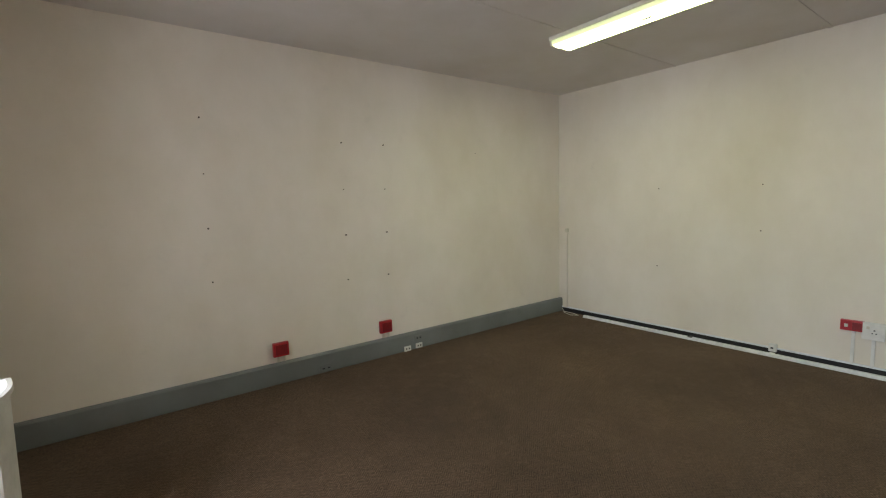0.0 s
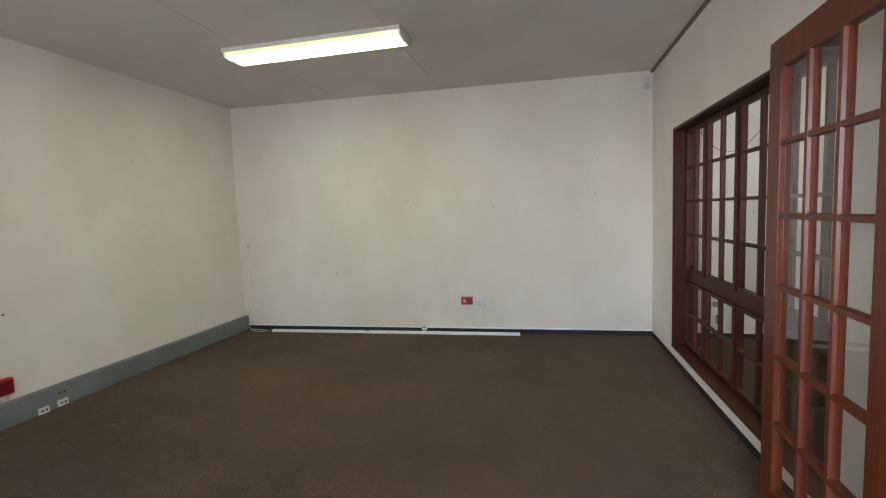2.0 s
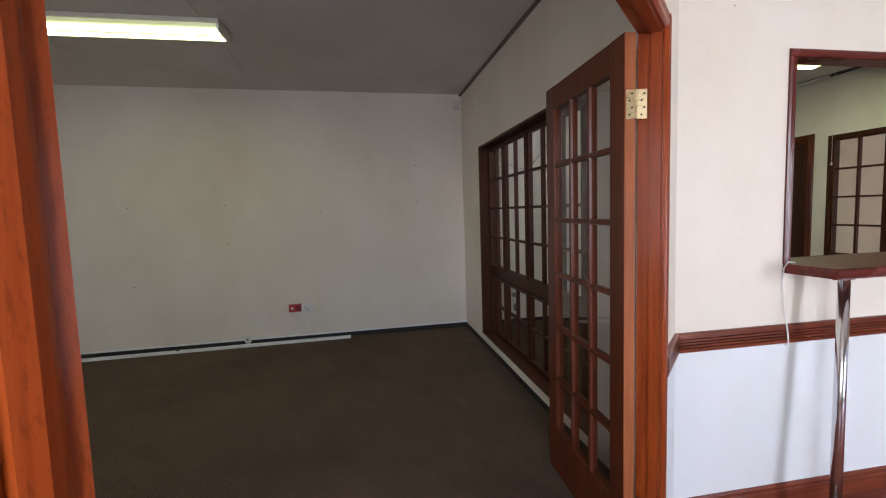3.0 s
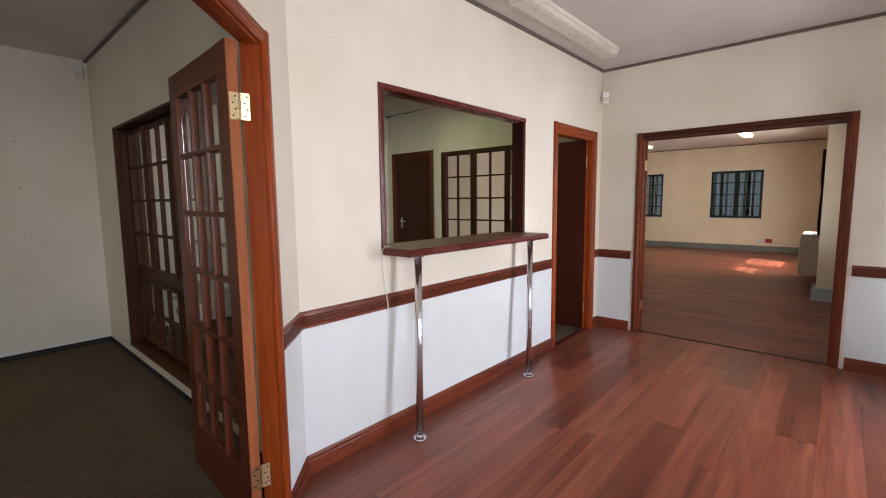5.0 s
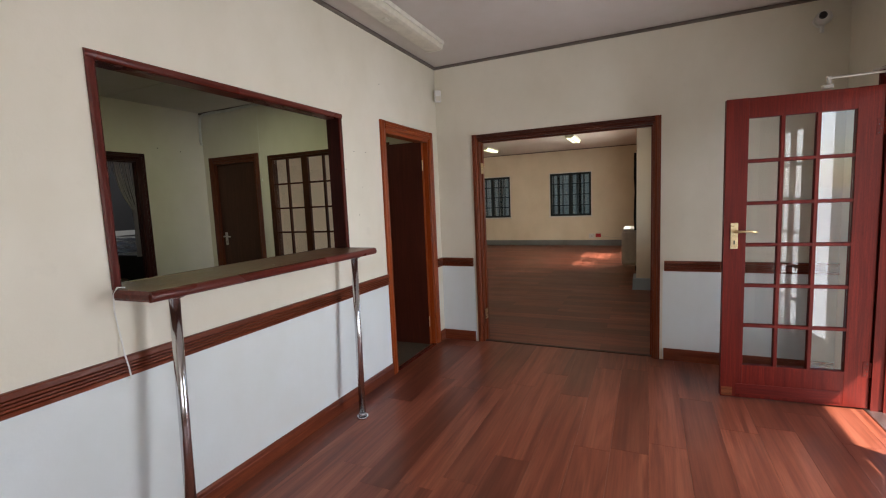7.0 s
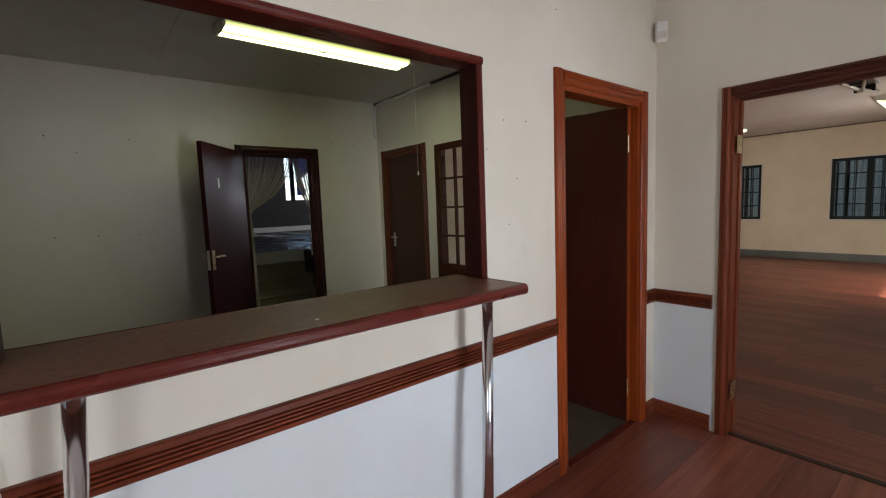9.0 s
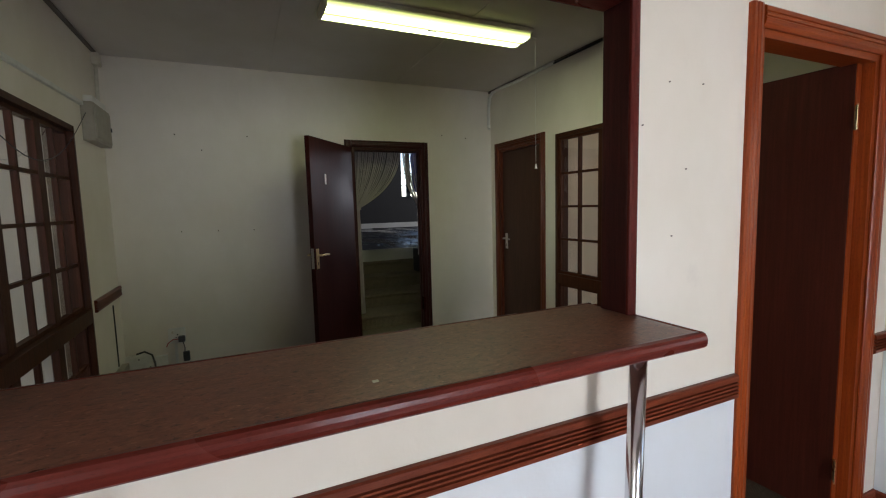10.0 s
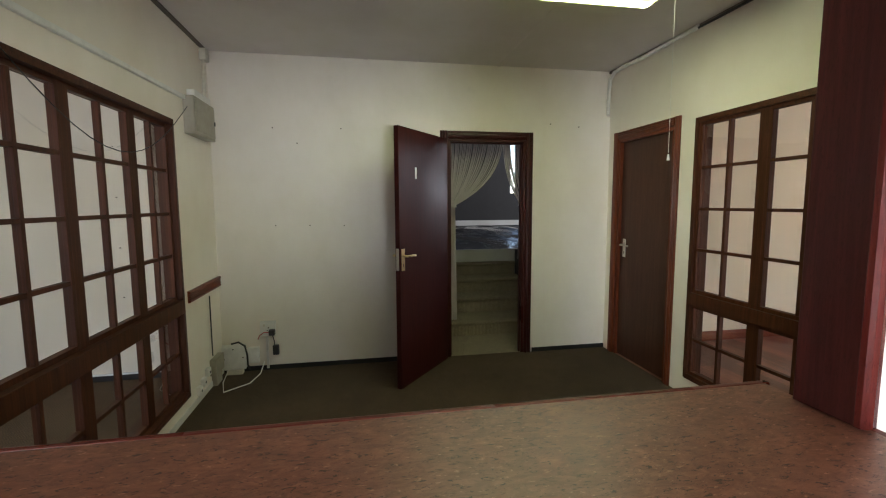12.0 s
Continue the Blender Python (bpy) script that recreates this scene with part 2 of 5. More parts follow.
def tube_light(name, power, white=(0.98, 1.0, 0.76)):
    """Prismatic cover lit by two tubes along y, with a dimmer yellow-green glow between and beside them."""
    m = lit(name, (0.98, 1.0, 0.72), power)
    nt = m.node_tree
    sx = nt.nodes.new("ShaderNodeSeparateXYZ")
    nt.links.new(coords(nt), sx.inputs[0])
    chain = sx.outputs[0]
    for kind, val in (("ABSOLUTE", 0.0), ("SUBTRACT", 0.062), ("ABSOLUTE", 0.0)):
        mth = nt.nodes.new("ShaderNodeMath")
        mth.operation = kind
        mth.inputs[1].default_value = val
        nt.links.new(chain, mth.inputs[0])
        chain = mth.outputs[0]
    near, power_out = nt.nodes.new("ShaderNodeMapRange"), nt.nodes.new("ShaderNodeMapRange")
    near.inputs["From Max"].default_value, near.inputs["To Min"].default_value, near.inputs["To Max"].default_value = 0.06, 1.0, 0.0
    nt.links.new(chain, near.inputs["Value"])
    power_out.inputs["To Min"].default_value, power_out.inputs["To Max"].default_value = 0.07, power
    nt.links.new(near.outputs[0], power_out.inputs["Value"])
    p = nt.nodes["Principled BSDF"]
    nt.links.new(power_out.outputs[0], p.inputs["Emission Strength"])
    nt.links.new(ramp(nt, near.outputs[0], [(0.0, (0.72, 0.86, 0.22)), (1.0, white)]), p.inputs["Emission Color"])
    return m


TUBE_ON = tube_light("lit_diffuser", 4.2)
TUBE_OFFICE = tube_light("lit_office_diffuser", 5.8, (0.90, 1.0, 0.70))
TUBE_DIM = tube_light("dim_diffuser", 1.5, (0.95, 1.0, 0.72))
DIFF_OFF = plastic("opal_diffuser", (0.66, 0.62, 0.52), 0.3)
BROWN_GREY = plastic("brown_grey_cornice", (0.16, 0.13, 0.11), 0.6)
DARK_GREEN = plastic("dark_green_window_paint", (0.012, 0.022, 0.022), 0.35)
DARK_METAL = plastic("dark_brown_gate_paint", (0.028, 0.014, 0.012), 0.4)
GATE_WHITE = plastic("white_gate_paint", (0.72, 0.72, 0.70), 0.4)


def stage_mat():
    """Black varnished boards, scuffed dull in long streaks and patches."""
    m, nt, b = material("scuffed_black_stage", 0.3)
    v = coords(nt, (0.5, 1.6, 1.0))
    patch = noise_tex(nt, v, 1.1, 7, 0.68, 0.6)
    nt.links.new(ramp(nt, patch, [(0.35, (0.007, 0.007, 0.007)), (0.7, (0.03, 0.028, 0.026))]), b.inputs["Base Color"])
    mr = nt.nodes.new("ShaderNodeMapRange")
    mr.inputs["From Min"].default_value, mr.inputs["From Max"].default_value = 0.44, 0.58
    mr.inputs["To Min"].default_value, mr.inputs["To Max"].default_value = 0.07, 0.7
    nt.links.new(patch, mr.inputs["Value"])
    nt.links.new(mr.outputs[0], b.inputs["Roughness"])
    b.inputs["Specular IOR Level"].default_value = 0.3
    bump(nt, b, noise_tex(nt, coords(nt, (0.6, 4.0, 1.0)), 3.0, 4), 0.35, 0.01)
    return m


STAGE = stage_mat()
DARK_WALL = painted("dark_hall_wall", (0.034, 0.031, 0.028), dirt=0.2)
STAIR_CARPET = carpet_mat("olive_stair_carpet", (0.20, 0.16, 0.105), (0.44, 0.36, 0.25))


def counter_mat():
    """Cork-like laminate: a mottled brown ground with short dark flecks lying one way and few pale ones."""
    m, nt, b = material("speckled_brown_laminate", 0.36)
    v = coords(nt)
    cloud = noise_tex(nt, v, 9.0, 5, 0.7)
    ground = noise_tex(nt, coords(nt, (70.0, 30.0, 70.0), (0, 0, 0.5)), 1.0, 6, 0.75, 0.8)
    fleck = noise_tex(nt, coords(nt, (170.0, 62.0, 170.0), (0, 0, 0.6)), 1.0, 5, 0.7, 1.0)
    pale = noise_tex(nt, coords(nt, (150.0, 70.0, 150.0), (0.3, 0.2, 0.9)), 1.0, 3, 0.6)
    c = ramp(nt, ground, [(0.3, (0.10, 0.036, 0.022)), (0.5, (0.185, 0.072, 0.044)), (0.7, (0.28, 0.12, 0.074))])
    c = mix(nt, ramp(nt, cloud, [(0.35, (0.4, 0.4, 0.4)), (0.65, (0, 0, 0))]), c, (0.12, 0.048, 0.032))
    c = mix(nt, ramp(nt, fleck, [(0.57, (0, 0, 0)), (0.62, (0.95, 0.95, 0.95))]), c, (0.030, 0.012, 0.009))
    c = mix(nt, ramp(nt, pale, [(0.63, (0, 0, 0)), (0.69, (0.7, 0.7, 0.7))]), c, (0.36, 0.18, 0.12))
    nt.links.new(c, b.inputs["Base Color"])
    b.inputs["Specular IOR Level"].default_value = 0.35
    to_rough(nt, b, cloud, 0.28, 0.48)
    bump(nt, b, fleck, 0.15, 0.002)
    return m


def cloth_mat(name, a, c, thin=0.35):
    m, nt, b = material(name, 0.9)
    n = noise_tex(nt, coords(nt), 140.0, 3)
    nt.links.new(ramp(nt, n, [(0.3, a), (0.7, c)]), b.inputs["Base Color"])
    tr, mx = nt.nodes.new("ShaderNodeBsdfTranslucent"), nt.nodes.new("ShaderNodeMixShader")
    tr.inputs[0].default_value, mx.inputs[0].default_value = (*c, 1), thin
    nt.links.new(b.outputs[0], mx.inputs[1])
    nt.links.new(tr.outputs[0], mx.inputs[2])
    nt.links.new(mx.outputs[0], nt.nodes["Material Output"].inputs[0])
    return m


COUNTER = counter_mat()
NET = cloth_mat("beige_string", (0.42, 0.39, 0.36), (0.66, 0.61, 0.57))
BLUE_CLOTH = cloth_mat("blue_curtain", (0.02, 0.05, 0.28), (0.04, 0.10, 0.42), 0.5)
GREEN_NET = cloth_mat("grey_green_net", (0.055, 0.085, 0.08), (0.24, 0.28, 0.265), 0.4)
DARK_NET = cloth_mat("dark_green_curtain", (0.012, 0.02, 0.018), (0.03, 0.045, 0.042), 0.1)

# ---- building helpers ----
def box(bm, x0, x1, y0, y1, z0, z1, bevel=0.0, m=None):
    r = bmesh.ops.create_cube(bm, size=1)
    vs = r["verts"]
    bmesh.ops.scale(bm, vec=(x1 - x0, y1 - y0, z1 - z0), verts=vs)
    bmesh.ops.translate(bm, vec=((x0 + x1) / 2, (y0 + y1) / 2, (z0 + z1) / 2), verts=vs)
    if m is not None:
        bmesh.ops.transform(bm, matrix=m, verts=vs)
    if bevel:
        es = list({e for v in vs for e in v.link_edges})
        bmesh.ops.bevel(bm, geom=es, offset=bevel, segments=2, affect="EDGES", profile=0.6)
    return bm


def cyl(bm, p0, p1, r0, r1=None, n=20):
    p0, p1 = Vector(p0), Vector(p1)
    d = p1 - p0
    m = Matrix.Translation((p0 + p1) / 2) @ d.to_track_quat("Z", "Y").to_matrix().to_4x4()
    bmesh.ops.create_cone(bm, cap_ends=True, segments=n, radius1=r0, radius2=r0 if r1 is None else r1, depth=d.length, matrix=m)
    return bm


def extrude(bm, profile, p0, p1, u, v):
    """A moulding: the profile (pairs along u and v) drawn from p0 to p1."""
    p0, p1, u, v = Vector(p0), Vector(p1), Vector(u), Vector(v)
    a = [bm.verts.new(p0 + u * s + v * t) for s, t in profile]
    b = [bm.verts.new(p1 + u * s + v * t) for s, t in profile]
    n = len(profile)
    for i in range(n):
        bm.faces.new((a[i], a[(i + 1) % n], b[(i + 1) % n], b[i]))
    bm.faces.new(a[::-1])
    bm.faces.new(b)
    bmesh.ops.recalc_face_normals(bm, faces=bm.faces[:])
    return bm


def tube(bm, pts, r, n=8):
    """A round cable along points."""
    pts = [Vector(p) for p in pts]
    rings = []
    for i, p in enumerate(pts):
        d = (pts[min(i + 1, len(pts) - 1)] - pts[max(i - 1, 0)]).normalized()
        q = d.to_track_quat("Z", "Y")
        rings.append([bm.verts.new(p + q @ Vector((r * math.cos(a), r * math.sin(a), 0))) for a in [2 * math.pi * k / n for k in range(n)]])
    for a, b in zip(rings, rings[1:]):
        for k in range(n):
            bm.faces.new((a[k], a[(k + 1) % n], b[(k + 1) % n], b[k]))
    bm.faces.new(rings[0][::-1])
    bm.faces.new(rings[-1])
    return bm


def mesh_ob(name, bm, mat, smooth=False):
    me = bpy.data.meshes.new(name)
    bmesh.ops.recalc_face_normals(bm, faces=bm.faces[:])
    if smooth:
        for f in bm.faces:
            f.smooth = True
    bm.to_mesh(me)
    bm.free()
    me.materials.append(mat)
    return new(name, me)


def part(name, bm, mat, parent, label="", smooth=False):
    ob = mesh_ob(name, bm, mat, smooth)
    ob.parent = parent
    if label:
        ob["label"] = label
    return ob


def piece(name, me, parent, loc, rz=0.0):
    """One more object on a shared mesh."""
    ob = new(name, me)
    ob.parent, ob.location = parent, loc
    ob.rotation_euler = (0, 0, rz)
    return ob


def thing(name, m, label, category, group="", kind=""):
    ob = new(name)
    ob.empty_display_size = 0.1
    ob.matrix_basis = m
    return tagged(ob, label, category, group, kind)


def simple(name, bm, mat, label, category, kind="", smooth=False, group=""):
    return tagged(mesh_ob(name, bm, mat, smooth), label, category, group, kind)


def B():
    return bmesh.new()


def wall(name, axis, face0, face1, a0, a1, z0, z1, holes, mat, label):
    """An upright wall along x or y between two faces, with openings (a from, a to, z from, z to) through it."""
    bm = B()

    def blk(p, q, r, s):
        if q - p > 1e-4 and s - r > 1e-4:
            if axis == "x":
                box(bm, p, q, face0, face1, r, s)
            else:
                box(bm, face0, face1, p, q, r, s)
    at = a0
    for h0, h1, b0, b1 in sorted(holes):
        blk(at, h0, z0, z1)
        blk(h0, h1, z0, b0)
        blk(h0, h1, b1, z1)
        at = h1
    blk(at, a1, z0, z1)
    return simple(name, bm, mat, label, "wall", "structure")


CEIL_Z = 2.72
CEIL_A = 2.744     # the carpeted room
ARCH = [(0, 0), (0.068, 0), (0.068, 0.012), (0.062, 0.018), (0.05, 0.018), (0.047, 0.013), (0.043, 0.018), (0.034, 0.019), (0.031, 0.014), (0.027, 0.019), (0.012, 0.016), (0.004, 0.01), (0, 0.006)]
REED = [(0, 0), (0.085, 0), (0.085, 0.014), (0.081, 0.02), (0.064, 0.021), (0.062, 0.010), (0.059, 0.010), (0.057, 0.021), (0.051, 0.021), (0.049, 0.010), (0.046, 0.010), (0.044, 0.021), (0.038, 0.021), (0.036, 0.010), (0.033, 0.010), (0.031, 0.021), (0.025, 0.021), (0.023, 0.010), (0.02, 0.010), (0.018, 0.021), (0.004, 0.02), (0, 0.014)]
SKIRT = [(0, 0), (0.1, 0), (0.1, 0.008), (0.09, 0.014), (0.075, 0.015), (0.07, 0.018), (0, 0.018)]

# ---- plan ----
HX = 2.15          # hatch wall, lobby face
HX2 = 2.247        # hatch wall, office face
EX = 5.66          # far wall of office and carpeted room
SY = -3.55         # lobby's end wall
SY2 = -3.70
WX = -1.03         # entrance wall
NB = -0.01         # office side of the glazed partition
NA = 0.15          # carpeted-room side of it
CORNER = (2.15, 0.055)
SB = -3.63         # office's wall with the closed door

# floors
bm = B()
extrude(bm, [(2.22, 0.11), (2.33, 0.0), (5.9, 0.0), (5.9, 5.2), (-0.05, 5.2), (-0.05, 2.38)], (0, 0, -0.12), (0, 0, 0.004), (1, 0, 0), (0, 1, 0))
simple("floor_carpet_room", bm, CARPET, "worn brown herringbone carpet of the empty room", "floor", "structure")
bm = B()
box(bm, 2.2, 5.9, -3.64, 0.0, -0.12, 0.004)
simple("floor_office", bm, OFFICE_CARPET, "worn brown carpet of the reception office", "floor", "structure")
bm = B()
box(bm, -0.1, 5.7, -13.0, -3.58, -0.12, 0.0)
simple("floor_large_room", bm, PLANK_FAR, "red-brown laminate floor of the large empty room", "floor", "structure")
bm = B()
box(bm, WX - 0.1, 2.2, -3.58, 2.4, -0.14, -0.014)
floor_l = simple("floor_lobby", bm, plastic("plank_underlay", (0.03, 0.012, 0.008), 0.8), "red-brown laminate plank floor of the lobby", "floor", "structure")

# ceilings
def ceiling(name, x0, x1, y0, y1, z, joints, label):
    bm = B()
    box(bm, x0, x1, y0, y1, z, z + 0.1)
    for ax, p in joints:
        if ax == "x":
            box(bm, p - 0.016, p + 0.016, y0 + 0.02, y1 - 0.02, z - 0.005, z + 0.002)
        else:
            box(bm, x0 + 0.02, x1 - 0.02, p - 0.016, p + 0.016, z - 0.005, z + 0.002)
    return simple(name, bm, CEIL, label, "ceiling", "structure")


ceiling("ceiling_carpet_room", -0.1, 5.8, NA - 0.1, 5.15, CEIL_A, [("y", 2.36), ("y", 3.56), ("y", 1.16)], "off-white boarded ceiling with thin cover strips")
ceiling("ceiling_office", HX + 0.1, EX + 0.1, SB - 0.1, NB + 0.04, CEIL_Z, [("y", -1.3), ("y", -2.5)], "dull white boarded ceiling with thin cover strips")
ceiling("ceiling_lobby", WX - 0.1, HX + 0.04, SY - 0.1, 2.35, CEIL_Z + 0.006, [], "plain off-white lobby ceiling")
ceiling("ceiling_large_room", -0.3, 5.75, -13.0, SY2 + 0.06, 2.76, [], "plain off-white ceiling of the large room")

# walls of the lobby
H0, H1 = -2.008, -0.478
D0, D1 = -3.36, -2.557
wall("wall_hatch", "y", HX, HX2, SB, NA, 0, CEIL_Z, [(H0, H1, 1.075, 2.03), (D0, D1, 0, 2.018)], LOBBY_CREAM, "cream plastered wall with a hatch and a doorway")
DD0, DD1 = 0.175, 1.732
wall("wall_lobby_end", "x", SY2, SY, WX - 0.1, HX2 + 0.02, 0, 2.76, [(DD0, DD1, 0, 1.996)], LOBBY_CREAM, "cream plastered wall with a wide doorway")
E0, E1 = -2.98, -1.46
wall("wall_entrance", "y", WX - 0.1, WX, SY, 2.4, 0, CEIL_Z, [(E0, E1, 0, 2.03), (0.75, 1.95, 0.75, 2.35)], LOBBY_CREAM, "cream plastered wall with the street entrance")
wall("wall_lobby_back", "x", 2.2, 2.4, WX, 0.05, 0, CEIL_Z, [], CREAM, "plain cream plastered wall")
# the splayed wall, built along its own line: s runs from the corner to the far end, q is its depth
SPLAY = Matrix.Translation((CORNER[0], CORNER[1], 0)) @ pose(0, 0, 0, 0, 0, 135)
SP0, SP1, SPT = 0.36, 2.022, 0.08
bm = B()
for s0, s1, z0, z1 in ((0.0, SP0, 0, CEIL_Z), (SP0, SP1, 1.994, CEIL_Z), (SP1, 3.0, 0, CEIL_Z)):
    box(bm, s0, s1, -SPT, 0, z0, z1 + (0.018 if z1 == CEIL_Z else 0), m=SPLAY)
simple("wall_splayed", bm, LOBBY_CREAM, "cream splayed wall with a double doorway", "wall", "structure")

# carpeted room and office
wall("wall_partition", "x", NB, NA, HX2, EX, 0, CEIL_A, [(2.62, 4.915, 0.125, 2.037)], CREAM, "cream wall around a glazed timber partition")
bm = B()
extrude(bm, [(0, 0), (0, CEIL_A), (0.3, CEIL_A), (0.3, 0)], (EX, NA - 0.15, 0), (EX - 0.155, 5.0, 0), (1, 0, 0), (0, 0, 1))
simple("wall_carpet_room_far", bm, CREAM, "cream wall with nail holes and faint stains", "wall", "structure")
wall("wall_carpet_room_side", "x", 4.97, 5.15, -0.1, 5.8, 0, CEIL_A, [], CREAM, "cream wall with rows of nail holes")
# out of view: opening and wall depth are added to aim the fill lamp
wall("wall_carpet_room_back", "y", -0.3, 0.05, 2.4, 4.97, 0, CEIL_A, [(2.45, 3.25, 0.85, 2.15)], CREAM, "plain cream plastered wall")
C0, C1 = -2.78, -2.01
wall("wall_office_far", "y", EX, EX + 0.07, SB - 0.1, NA - 0.15, 0, CEIL_Z, [(C0, C1, 0, 2.068)], CREAM, "cream wall with an open doorway to the stair")
P0, P1 = 4.723, 5.497
wall("wall_office_side", "x", SB - 0.13, SB, HX2 + 0.02, EX, 0, 2.76, [(2.75, 4.517, 0.14, 2.075), (P0, P1, 0, 2.062)], CREAM, "cream wall with a closed door and glazed screen")

# the large room
FY = -12.75
wall("wall_large_far", "x", FY - 0.25, FY, -0.1, 5.8, 0, 2.76, [(1.69, 2.85, 0.86, 2.1), (4.06, 5.22, 0.86, 2.1)], LARGE_CREAM, "cream wall with dark barred windows")
wall("wall_large_street", "y", 0.08, 0.33, FY, -6.95, 0, 2.76, [(-8.68, -7.93, 0.86, 2.1), (-10.37, -9.22, 0.86, 2.1)], LARGE_CREAM, "cream wall with windows to the street")
bm = B()
box(bm, -0.05, 0.38, -6.95, -6.56, 0, 2.76)
simple("wall_pier", bm, LARGE_CREAM, "cream plastered pier", "wall", "structure")
# the opening is added, out of view, to let skylight brighten the large room
wall("wall_large_street_near", "y", -0.25, -0.05, -6.95, SY2, 0, 2.76, [(-6.2, -4.2, 0.8, 2.2)], CREAM, "cream wall with an added opening out of view")
wall("wall_large_end", "y", 5.65, 5.8, FY, SB - 0.13, 0, 2.76, [], LARGE_CREAM, "plain cream plastered wall")


# lower wall paint in the lobby: a skim coat just proud of the plaster
def skim(name, pieces, label):
    bm = B()
    for p in pieces:
        box(bm, *p[:6], m=p[6] if len(p) > 6 else None)
    return simple(name, bm, WHITE_WALL, label, "wall paint", "structure")


DZ0, DZ1 = 0.762, 0.847
skim("trim_lower_hatch_wall", [(HX - 0.003, HX + 0.002, D1 + 0.06, CORNER[1], 0.02, DZ0 + 0.01)], "white paint below the dado rail")
skim("trim_lower_end_wall", [(DD1 + 0.06, HX - 0.003, SY - 0.002, SY + 0.003, 0.02, DZ0 + 0.01), (WX, DD0 - 0.06, SY - 0.002, SY + 0.003, 0.02, DZ0 + 0.01)], "white paint below the dado rail")
skim("trim_lower_splay", [(0.0, SP0 - 0.043, -0.002, 0.003, 0.02, DZ0 + 0.01, SPLAY)], "white paint below the dado rail")


# dado rails and skirtings
def rail(name, p0, p1, out, profile, z, mat, label, cat="dado rail"):
    bm = extrude(B(), profile, (*p0, z), (*p1, z), (0, 0, 1), (*out, 0))
    return simple(name, bm, mat, label, cat, "structure")


r2 = math.sqrt(0.5)
RAIL_TXT = "reeded red-brown timber dado rail"
SKIRT_TXT = "red-brown moulded timber skirting"


def sp(s, q=0.0):
    v = SPLAY @ Vector((s, q, 0))
    return (v.x, v.y)


for prof, z, tx, ty, nm, txt in ((REED, DZ0, DADO_X, DADO_Y, "trim_dado", RAIL_TXT), (SKIRT, 0.0, DADO_X, DADO_Y, "baseboard", SKIRT_TXT)):
    rail(nm + "_hatch_wall", (HX, D1 + 0.065), (HX, CORNER[1] + 0.004), (-1, 0), prof, z, ty, txt)
    rail(nm + "_splay", sp(0), sp(SP0 - 0.043), (-r2, -r2), prof, z, ty, txt)
    rail(nm + "_end_wall", (DD1 + 0.07, SY), (HX - 0.01, SY), (0, 1), prof, z, tx, txt)
    rail(nm + "_end_wall_short", (WX, SY), (DD0 - 0.07, SY), (0, 1), prof, z, tx, txt)
    rail(nm + "_stub", (HX, SY + 0.0), (HX, D0 - 0.07), (-1, 0), prof, z, ty, txt)
    rail(nm + "_entrance", (WX, E1 + 0.075), (WX, 2.2), (1, 0), prof, z, ty, txt)
rail("trim_dado_office", (4.97, NB), (EX, NB), (0, -1), REED, 0.775, DADO_X, "dark timber dado rail stub")

CORN = [(0, 0), (0.022, 0), (0.022, 0.02), (0.004, 0.026), (0, 0.02)]
for nm, p0, p1, out in (("hatch", (HX, SY), (HX, CORNER[1]), (-1, 0)), ("end", (WX, SY), (HX, SY), (0, 1)), ("splay", sp(0), sp(3.0), (-r2, -r2)), ("entrance", (WX, SY), (WX, 2.2), (1, 0))):
    rail("trim_cornice_" + nm, p0, p1, out, CORN, CEIL_Z - 0.018, BROWN_GREY, "narrow grey-brown cornice strip", "cornice")
# brown-grey strip standing in for the shadow gap under the carpeted room's ceiling
rail("trim_cornice_partition", (2.3, NA), (EX, NA), (0, 1), CORN, CEIL_A - 0.022, BROWN_GREY, "narrow dark strip along the ceiling edge", "cornice")
rail("trim_cornice_partition_office", (HX2, NB), (EX, NB), (0, -1), CORN, CEIL_Z - 0.022, BROWN_GREY, "narrow dark strip along the ceiling edge", "cornice")
rail("trim_cornice_office_side", (HX2, SB), (EX, SB), (0, 1), CORN, CEIL_Z - 0.022, BROWN_GREY, "narrow dark strip along the ceiling edge", "cornice")
rail("trim_cornice_large_far", (0.2, FY), (5.65, FY), (0, 1), CORN, 2.76 - 0.022, BROWN_GREY, "narrow dark strip along the ceiling edge", "cornice")


